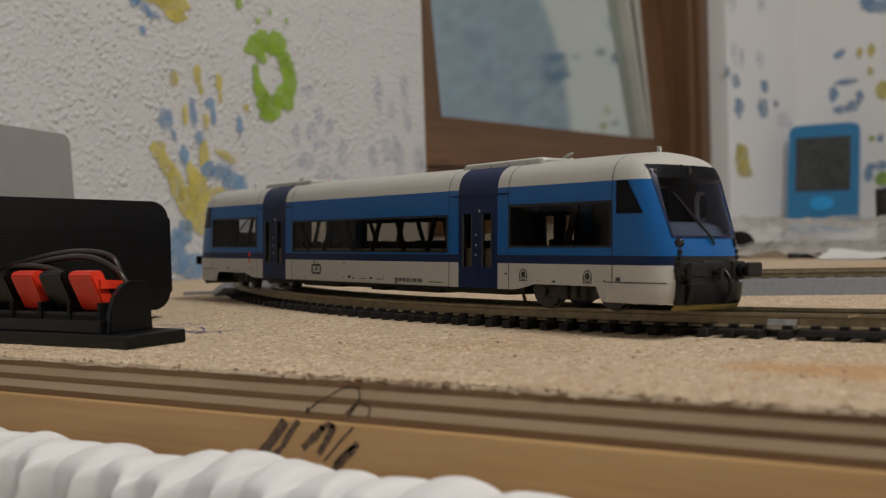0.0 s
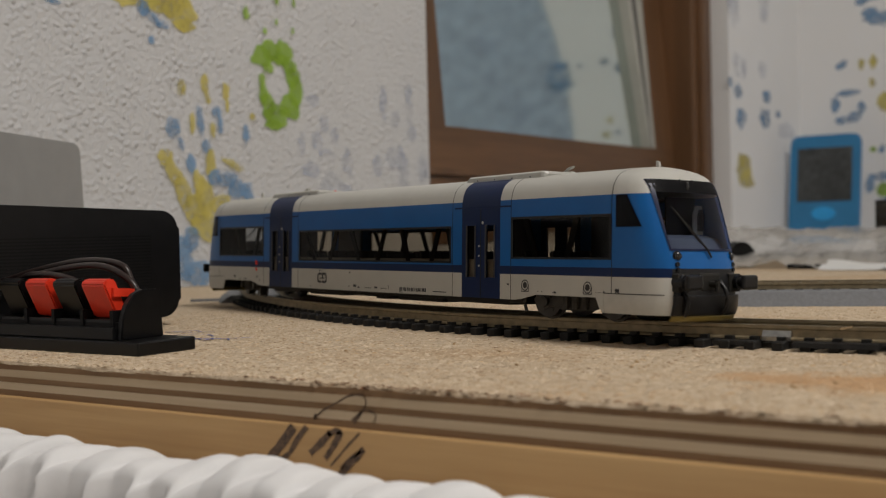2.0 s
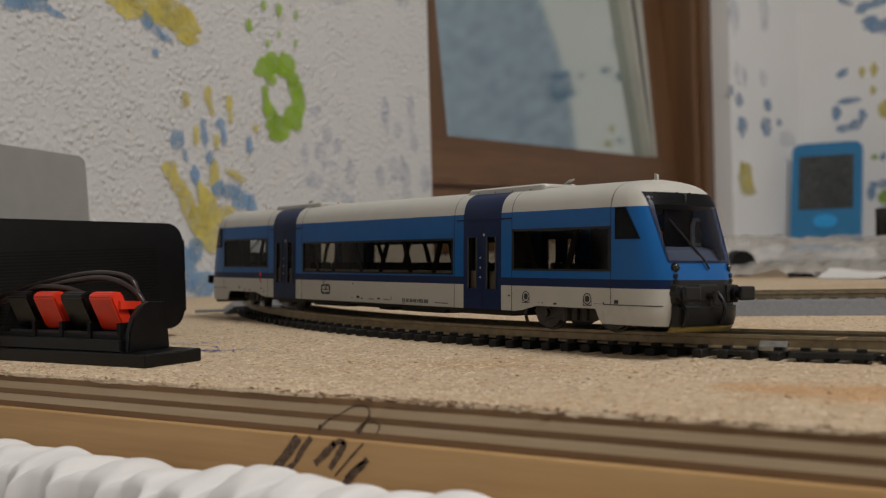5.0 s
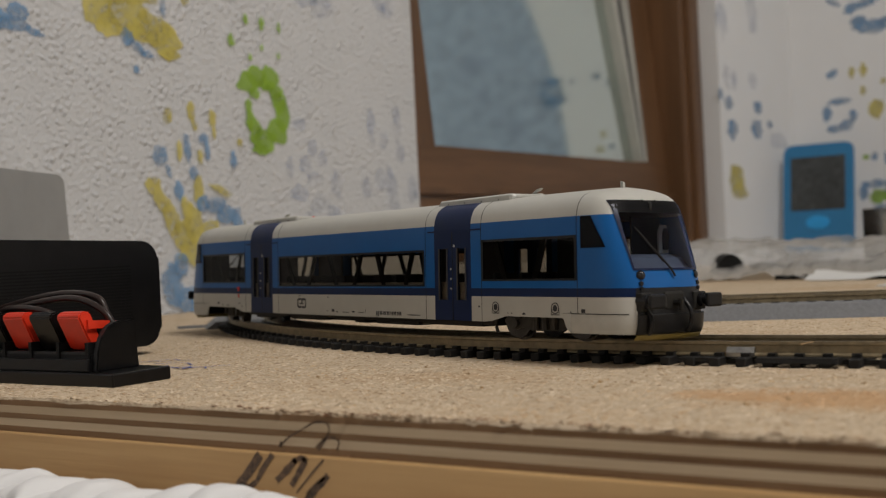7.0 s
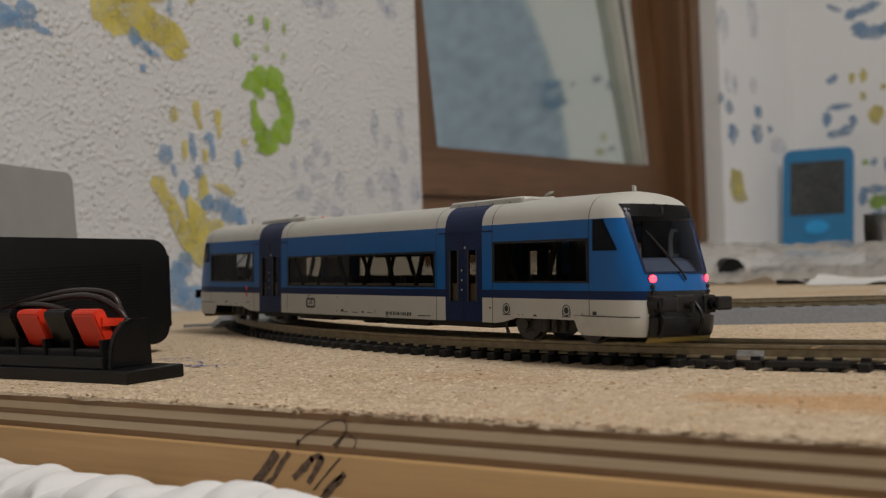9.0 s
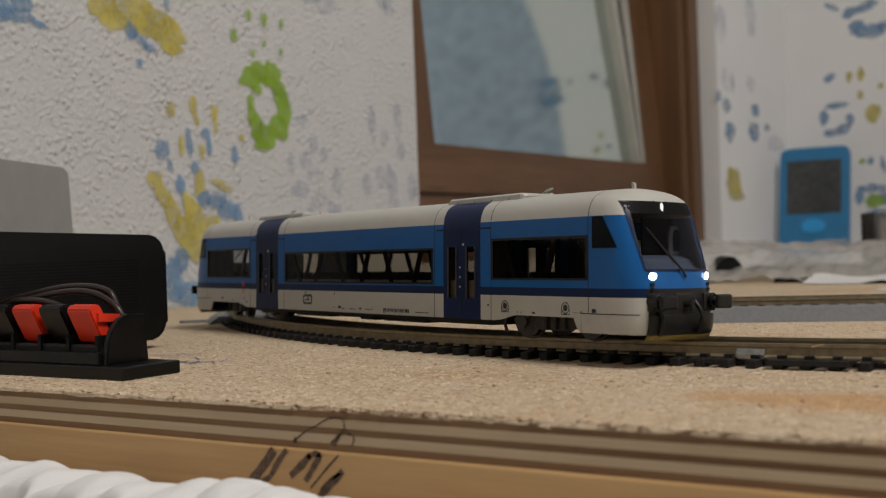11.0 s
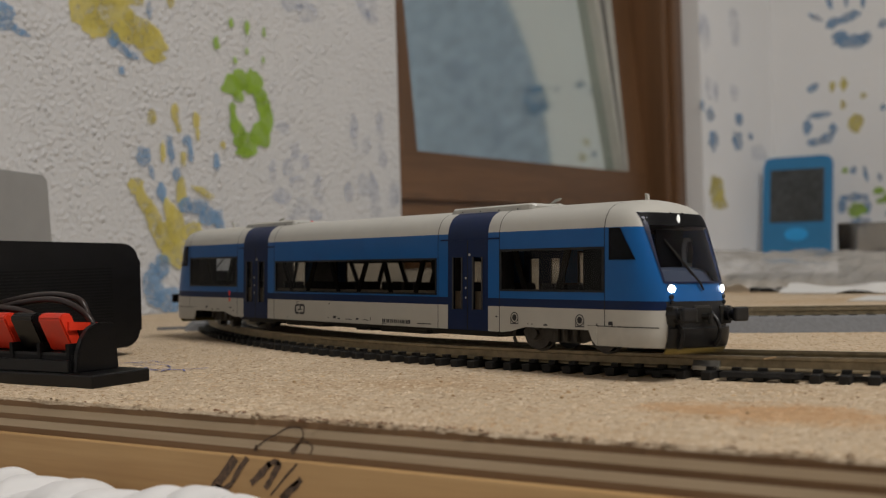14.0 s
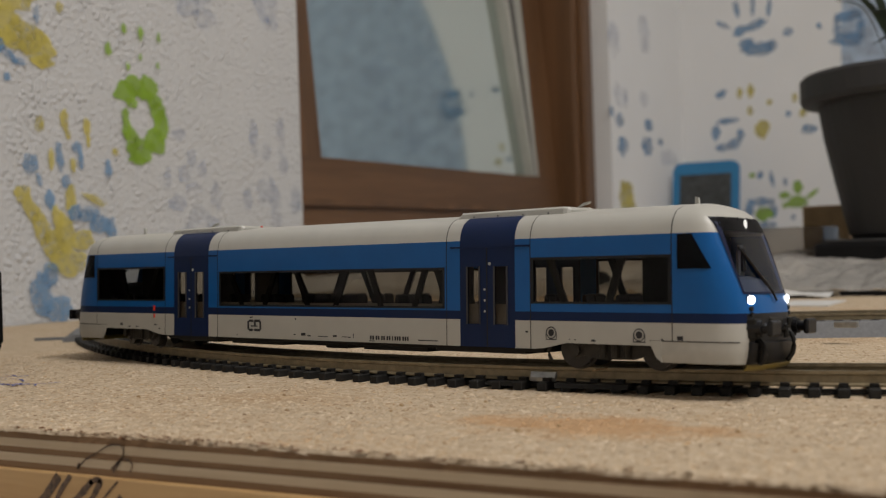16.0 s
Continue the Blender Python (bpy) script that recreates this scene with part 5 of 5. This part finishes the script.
    for s in (1, -1):
        bogie = new("bogie")
        bogie.parent = car
        bogie.matrix_local = pose(s * 100 * MM, 0, 0, 0, 0, s * 13.4)
        bogie["label"] = "dark running gear with two wheelsets"
        for e in (-1, 1):
            bm = bmesh.new()
            prism(bm, [(-15, 5.0), (-14, 3.4), (-11, 2.4), (-8, 3.2), (-5, 2.2), (5, 2.2), (8, 3.2), (11, 2.4), (14, 3.4), (15, 5.0), (13, 7.0), (6, 6.2), (-6, 6.2), (-13, 7.0)], e * 10.9 - 0.6, e * 10.9 + 0.6)
            part("side_frame", bm, BOGIE, bogie)
            bm = bmesh.new()
            for x in (-11, 11):
                rod(bm, (x, e * 11.0, 4.5), (x, e * 12.8, 4.5), 1.6, 10)
                box(bm, x - 2.4, x + 2.4, e * 11.9 - 0.6, e * 11.9 + 0.6, 5.6, 7.4)
            part("axle_box", bm, BOGIE, bogie)
            bm = bmesh.new()
            for x in (-3.2, 0, 3.2):
                rod(bm, (x, e * 12.0, 2.6), (x, e * 12.0, 6.6), 1.1, 8)
            part("spring", bm, BOGIE, bogie)
            bm = bmesh.new()
            tube(bm, spline([(-s * 17.5, e * 11, 6.5), (-s * 18.6, e * 11, 4), (-s * 17.8, e * 11, 1.4)], 3), 0.5, 6)
            part("guard_iron", bm, BOGIE, bogie)
        part("cross_beam", rbox(-5, 5, -10, 10, 4, 7.4, 0.4), T_UNDER, bogie)
        for x in (-11.0, 11.0):
            bm = bmesh.new()
            rod(bm, (0, -9.5, 0), (0, 9.5, 0), 0.9, 8)
            for e in (-1, 1):
                rod(bm, (0, e * 7.3, 0), (0, e * 7.8, 0), 5.2, 28)
                rod(bm, (0, e * 7.8, 0), (0, e * 10.0, 0), 4.5, 28)
                for k in range(6):
                    a = k * math.pi / 3
                    rod(bm, (3.0 * math.cos(a), e * 9.9, 3.0 * math.sin(a)), (3.0 * math.cos(a), e * 10.15, 3.0 * math.sin(a)), 0.6, 6)
            ws = part("wheelset", bm, WHEEL, bogie)
            ws.matrix_local = pose(x * MM, 0, 4.5 * MM)
            wheels.append((ws, x))
    # the front lamps: each a small turning carrier with three lenses, of which one looks out of the shell
    lamps = []
    for y, z, mid, r, back in ((-10.2, 17.7, -30.0, 1.05, 1.1), (10.2, 17.7, 26.0, 1.05, 1.1), (-0.6, 36.2, 0.0, 0.5, 0.8)):
        sectors = (("dark_lens", DARK_LENS), ("red_lens", RED_LIGHT), ("white_lens", WHITE_LIGHT)) if z < 30 else (("dark_lens", DARK_LENS), ("dark_lens", DARK_LENS), ("white_lens", TOP_LIGHT))
        ball = new("head_lamp")
        ball.parent = car
        ball["label"] = "small round front lamp"
        for i, (name, mat) in enumerate(sectors):
            bm = bmesh.new()
            turn = radians(i * 120)
            rings = []
            for q, d in ((1.0, 0.0), (1.0, 0.25), (0.8, 0.45), (0.45, 0.6), (0.01, 0.65)):
                ring = []
                for k in range(16):
                    a = k * math.pi / 8
                    p = (back + d, r * q * math.cos(a), r * q * math.sin(a) * (2.6 if z > 30 else 1))
                    ring.append(bm.verts.new((p[0] * math.cos(turn) - p[1] * math.sin(turn), p[0] * math.sin(turn) + p[1] * math.cos(turn), p[2])))
                rings.append(ring)
            for lo, hi in zip(rings, rings[1:]):
                for k in range(16):
                    bm.faces.new((lo[k], lo[(k + 1) % 16], hi[(k + 1) % 16], hi[k]))
            bm.faces.new(rings[0][::-1])
            part(name, bm, mat, ball, smooth=True)
        n = Vector((math.cos(radians(mid)), math.sin(radians(mid))))
        at = (front_x(y, z) - n.x * (back - 0.1) + (0.15 if z > 30 else 0), y - n.y * (back - 0.1), z)
        lamps.append((ball, at, mid))
    bm = bmesh.new()
    box(bm, 129.5, 133.0, -2.6, 2.6, 34.9, 35.2)
    box(bm, 129.5, 130.0, -2.6, 2.6, 35.2, 38.0)
    for y in (-2.6, 2.3):
        box(bm, 130, 133.0, y, y + 0.3, 35.2, 38.0)
    part("lamp_housing", bm, T_BLACK, car)
    return car, wheels, lamps


# ---- things round the track ----
def terminal_block():
    t = thing("speaker_terminal", "black spring-clip terminal block with red and black levers", "terminal block")
    cable_drop = 1.6
    part("base_plate", rbox(-312, -235.3, 203.8, 224.8, 0.02, 3.8, 0.5), BLACK_PLASTIC, t)
    bm = bmesh.new()
    cap = [(206.5, 3.8), (222, 3.8), (221, 17.4), (214.5, 17.6), (211.5, 16.4), (209, 13.6), (207.4, 10)]
    prism(bm, cap, -247.4, -245.2, "x")
    bmesh.ops.bevel(bm, geom=bm.edges[:], offset=0.3, segments=2, affect="EDGES")
    part("end_cap", bm, BLACK_PLASTIC, t)
    bm = bmesh.new()
    prism(bm, [(206.2, 3.8), (222, 3.8), (221, 16.6), (215.5, 16.8), (213, 9.5), (207, 8.6)], -310, -247.5, "x")
    part("housing", bm, MATT_BLACK, t)
    bm = rbox(-310, -247.6, 205.4, 206.6, 3.8, 7.4, 0.3)
    part("front_lip", bm, BLACK_PLASTIC, t)
    for k in range(4):
        x = -260.6 - 12.6 * k
        red = k % 2 == 0
        bm = bmesh.new()
        prism(bm, [(210.0, 9.8), (212.6, 9.4), (213.8, 10.8), (209.8, 20.3), (208.8, 20.9), (206.2, 20.5), (205.4, 19.2)], x, x + 10.0, "x")
        bmesh.ops.bevel(bm, geom=bm.edges[:], offset=0.45, segments=2, affect="EDGES")
        part("lever", bm, RED_PLASTIC if red else BLACK_PLASTIC, t, "orange-red push lever" if red else "black push lever", smooth=False)
        if k == 0:
            bm = bmesh.new()
            prism(bm, [(208.0, 15.8), (218.4, 15.4), (218.4, 17.4), (208.0, 18.3)], x + 7.2, x + 11.0, "x")
            part("lever_tongue", bm, RED_PLASTIC, t)
        bm = bmesh.new()
        box(bm, x - 0.4, x + 10.2, 207.0, 214, 5.0, 9.4)
        part("wire_hole", bm, T_BLACK, t)
        bm = bmesh.new()
        box(bm, x + 10.9, x + 12.2, 206.4, 216, 3.8, 12.0)
        part("rib", bm, MATT_BLACK, t)
    for pts in (((-400, 214, 8), (-330, 214, 15.5), (-300, 214, 21.5), (-278, 215, 25.2), (-262, 215, 25.6), (-252, 216, 21.5), (-248.8, 217, 16)),
                ((-400, 220, 12), (-330, 219, 18.5), (-296, 218, 24.4), (-274, 218, 27.2), (-258, 218, 26.0), (-254, 218.5, 21)),
                ((-300, 213, 21), (-290, 212, 23.4), (-276, 213, 22.4), (-266, 215, 18), (-263, 216, 13))):
        bm = bmesh.new()
        tube(bm, spline([(x, y, z - cable_drop) for x, y, z in pts], 6), 1.0, 8)
        part("cable", bm, WIRE, t, smooth=True)


def black_box():
    """The long case runs away from the board's front edge; its flank is seen at a flat angle."""
    b = thing("black_box", "black plastic case with rounded corners and fine ribs", "electronics box", (-307.6, 288, 0), 79.6)
    bm = bmesh.new()
    r, x0, x1, z0, z1 = 6.5, -100.0, 0.0, 3.2, 41.6
    out = []
    for cx, cz, a0 in ((x1 - r, z1 - r, 0), (x0 + r, z1 + 3.2 - r, 90), (x0 + r, z0 + r, 180), (x1 - r, z0 + r, 270)):
        for k in range(7):
            a = radians(a0 + 15 * k)
            out.append((cx + r * math.cos(a), cz + r * math.sin(a)))
    prism(bm, out, 0, 42)
    bmesh.ops.bevel(bm, geom=[e for e in bm.edges if abs(e.verts[0].co.y - e.verts[1].co.y) < 1e-4], offset=1.2, segments=2, affect="EDGES")
    part("case", bm, BLACK_PLASTIC, b)
    for k in range(24):
        z = 7 + 1.1 * k
        bm = bmesh.new()
        box(bm, -95, -12, -0.25, 0.2, z, z + 0.5)
        part("rib", bm, MATT_BLACK, b)
    for x in (-88, -14):
        for y in (8, 34):
            bm = bmesh.new()
            rod(bm, (x, y, 0.02), (x, y, 3.4), 4.5, 12)
            part("foot", bm, MATT_BLACK, b)


def grey_case():
    g = thing("grey_case", "light grey plastic case standing behind a black one", "electronics box", (-440, 352, 0), 110.0)
    bm = bmesh.new()
    prism(bm, [(-95, 0.02), (6.0, 0.02), (0.2, 73.6), (-1.0, 76.0), (-3.4, 77.3), (-95, 79.0)], 0, 38)
    bmesh.ops.bevel(bm, geom=bm.edges[:], offset=1.0, segments=2, affect="EDGES")
    part("case", bm, GREY_PLASTIC, g)
    part("lid_seam", rbox(-94, 0, 37.6, 38.4, 20, 20.8, 0.1, 1), MATT_BLACK, g)


def tablet():
    t = thing("drawing_tablet", "bright blue child's writing tablet propped up in the corner", "tablet", (-454, 1668, 0), 0)
    lean = pose(0, 0, 0, -9.0)
    shell = bmesh.new()
    prism(shell, [(cx + 11 * math.cos(radians(a0 + 15 * k)), cz + 11 * math.sin(radians(a0 + 15 * k))) for cx, cz, a0 in ((39, 147, 0), (-39, 147, 90), (-39, 11.6, 180), (39, 11.6, 270)) for k in range(7)], -4, 4)
    bmesh.ops.bevel(shell, geom=[e for e in shell.edges if abs(e.verts[0].co.y - e.verts[1].co.y) < 1e-4], offset=2.0, segments=2, affect="EDGES")
    button = bmesh.new()
    prism(button, [(17 * math.cos(k * math.pi / 12), 42 + 10 * math.sin(k * math.pi / 12)) for k in range(24)], -5.6, -3.6)
    for name, bm, mat in (("frame", shell, TAB_BLUE),
                          ("screen", rbox(-39, 39, -5.0, -3.6, 60, 139, 0.6), TAB_SCREEN),
                          ("button", button, TAB_BUTTON)):
        ob = part(name, bm, mat, t)
        ob.matrix_local = lean
    bm = bmesh.new()
    prism(bm, [(-8, 0.2), (8, 0.2), (6, 120), (-6, 120)], 60, 63)
    ob = part("prop_leg", bm, TAB_BLUE, t)
    ob.matrix_local = pose(0, 0, 0, 14.0)


def crumpled_film():
    """A crumpled sheet of clear packaging film lying at the back of the board."""
    bm = bmesh.new()
    nx, ny = 130, 60
    g = []
    for i in range(nx + 1):
        x = -500 + 430 * i / nx
        row = []
        for j in range(ny + 1):
            s = j / ny
            y = 770 + 250 * s + 18 * noise.noise((x * 0.012, s, 3))
            rise = 27 * min(1, (s * 4.2)) ** 0.7
            z = 1.2 + rise * (0.78 + 0.35 * noise.noise((x * 0.016, y * 0.012, 0))) + 6 * abs(noise.noise((x * 0.035, y * 0.03, 5))) + 2.2 * noise.noise((x * 0.12, y * 0.1, 8))
            row.append(bm.verts.new((x, y, max(0.6, z))))
        g.append(row)
    for a, b in zip(g, g[1:]):
        for k in range(ny):
            bm.faces.new((a[k], b[k], b[k + 1], a[k + 1]))
    tagged(part("plastic_film", bm, FILM, None), "crumpled translucent packaging film on the board", "plastic sheet")


def back_clutter():
    bm = bmesh.new()
    g = []
    for i in range(21):
        x = -205 + 105 * i / 20
        g.append([bm.verts.new((x + 0.3 * j, 742 + 3.0 * j, 0.5 + (6.0 * math.sin(math.pi * j / 8) * (0.5 + 0.5 * noise.noise((x * 0.04, 1, 1)))) + 8 * max(0, noise.noise((x * 0.03, j * 0.2, 7))))) for j in range(9)])
    for a, b in zip(g, g[1:]):
        for k in range(8):
            bm.faces.new((a[k], b[k], b[k + 1], a[k + 1]))
    tagged(part("paper_sheet", bm, PAPER, None, smooth=True), "curled white sheet of paper on the board", "paper")
    tagged(part("paper_strip", rbox(-140, -84, 655, 708, 0.02, 0.7, 0.1, 1), PAPER), "flat white paper strip on the board", "paper")
    part_ = thing("clear_box", "clear plastic packaging box beside the flower pot", "plastic box", (-205, 905, 0))
    for name, a in (("front", (0, 70, 0, 1, 0.1, 46)), ("back", (0, 70, 60, 61, 0.1, 46)), ("side", (-1, 0, 0, 61, 0.1, 46)), ("side", (70, 71, 0, 61, 0.1, 46)), ("lid", (-1, 71, 0, 61, 46, 47))):
        bm = bmesh.new()
        box(bm, *a)
        part(name, bm, CLEAR, part_)
    tagged(part("dark_ledge", rbox(-330, 300, 1000, 1040, 0.02, 5, 1), MATT_BLACK), "dark strip lying at the back of the board", "strip")
    # dark half-round added for the dark arch at the film's front
    bm = bmesh.new()
    prism(bm, [(10 * math.cos(k * math.pi / 10), 0.6 + 14 * math.sin(k * math.pi / 10)) for k in range(11)], -14, 14)
    lump = part("plastic_lump", bm, MATT_BLACK, smooth=False)
    lump.matrix_world = pose(-0.277, 0.800, 0.004, 0, 0, 30)
    tagged(lump, "dark rounded plastic lump under the crumpled film", "plastic lump")
    # dark bar added in place of the shadow below the film's front edge
    tagged(part("dark_strip", rbox(-232, -60, 766, 772, 0.02, 3.4, 0.8), MATT_BLACK), "thin dark strip at the edge of the film", "strip")
    tagged(part("wood_block", rbox(-178, -140, 1040, 1075, 0.02, 66, 1.5), OLD_WOOD), "small raw wooden block on the board", "block")


def flower_pot():
    p = thing("flower_pot", "dark grey plastic flower pot on a black stand", "plant pot", (-58, 935, 0))
    part("stand", rbox(-78, 78, -60, 60, 0.02, 34, 3), MATT_BLACK, p)
    bm = bmesh.new()
    prof = [(0, 36), (58, 36), (62, 40), (70, 75), (78, 112), (82, 138), (93, 139), (95, 143), (95, 158), (92, 161), (88, 160), (86, 140), (0, 138)]
    n = 48
    rings = [[bm.verts.new((max(0.1, r) * math.cos(k * 2 * math.pi / n), max(0.1, r) * math.sin(k * 2 * math.pi / n), z)) for k in range(n)] for r, z in prof]
    for a, b in zip(rings, rings[1:]):
        for k in range(n):
            bm.faces.new((a[k], a[(k + 1) % n], b[(k + 1) % n], b[k]))
    part("pot", bm, POT, p, smooth=False)
    part("saucer", rbox(-70, 70, -58, 58, 34, 36.2, 0.8), POT, p)
    bm = bmesh.new()
    rnd = random.Random(8)
    for k in range(34):
        a = rnd.uniform(0, 2 * math.pi)
        h, out = rnd.uniform(60, 150), rnd.uniform(30, 95)
        base = Vector((rnd.uniform(-25, 25), rnd.uniform(-25, 25), 138))
        tip = base + Vector((out * math.cos(a), out * math.sin(a), h * rnd.uniform(0.5, 1)))
        mid = (base + tip) / 2 + Vector((0, 0, 30))
        pts = spline([base, mid, tip], 6)
        side = Vector((-math.sin(a), math.cos(a), 0))
        w = rnd.uniform(3, 6)
        rows = [(bm.verts.new(q - side * w * math.sin(math.pi * (0.12 + 0.86 * i / len(pts)))), bm.verts.new(q + side * w * math.sin(math.pi * (0.12 + 0.86 * i / len(pts))))) for i, q in enumerate(pts)]
        for r0, r1 in zip(rows, rows[1:]):
            bm.faces.new((r0[0], r0[1], r1[1], r1[0]))
    part("leaves", bm, LEAF, p, "dark narrow leaves")


FILM = bpy.data.materials.new("crumpled_film")
FILM.use_nodes = True
_nd, _lk = FILM.node_tree.nodes, FILM.node_tree.links
_b = _nd["Principled BSDF"]
_b.inputs["Base Color"].default_value = (0.50, 0.485, 0.46, 1)
_b.inputs["Roughness"].default_value = 0.12
_b.inputs["Alpha"].default_value = 0.58
bump(_nd, _lk, _b, noise_tex(_nd, _lk, coords(_nd, _lk), 70, 5, 0.65), 0.7, 0.006)

room()
window()
ceiling_lamp()
layout_board()
chip_flakes()
edge_crumbs()
small_bits()
scribbles()
paint_prints()
curved_track()
bedded_tracks()
CAR, WHEELS, LAMPS = railcar()
terminal_block()
black_box()
grey_case()
tablet()
crumpled_film()
back_clutter()
flower_pot()
cloth()


# ---- what moves: the railcar on its curve, its wheels, its lamps ----
ARC = [(0.0, 0.0), (12.2, 0.0), (12.5, 0.06), (13.0, 0.52), (13.5, 1.17), (14.0, 2.12), (14.5, 3.46), (15.0, 5.30), (15.5, 7.40), (16.0, 9.90)]


def arc_at(t):
    for (ta, a), (tb, b) in zip(ARC, ARC[1:]):
        if ta <= t <= tb:
            return a + (b - a) * (t - ta) / (tb - ta)
    return ARC[-1][1]


def car_pose(a):
    x, y, _, h = on_circle(PHI0 + 1.0254 * a, 423.0)
    return pose(x * MM, y * MM, 6.0 * MM, 0, 0, math.degrees(h) + 0.5) @ pose(0, 0, 0, -2.2)


def motions():
    walk(CAR, [(t, car_pose(a)) for t, a in ARC])
    times = [0.0, 12.2, 12.5, 13.0, 13.5, 13.75, 14.0, 14.2, 14.4, 14.6, 14.8, 15.0, 15.15, 15.3, 15.45, 15.6, 15.75, 15.9, 16.0]
    for ws, x in WHEELS:
        walk(ws, [(t, pose(x * MM, 0, 4.5 * MM, 0, arc_at(t) * RADIUS / 4.5, 0)) for t in times])
    for ball, at, mid in LAMPS:
        # which side faces out: 0 dark, 1 red, 2 white
        rows = [(0.0, 0), (7.1, 0), (7.13, -60), (7.17, -120), (9.7, -120), (9.73, -180), (9.77, -240), (16.0, -240)]
        walk(ball, [(t, pose(at[0] * MM, at[1] * MM, at[2] * MM, 0, 0, mid + a)) for t, a in rows])


motions()
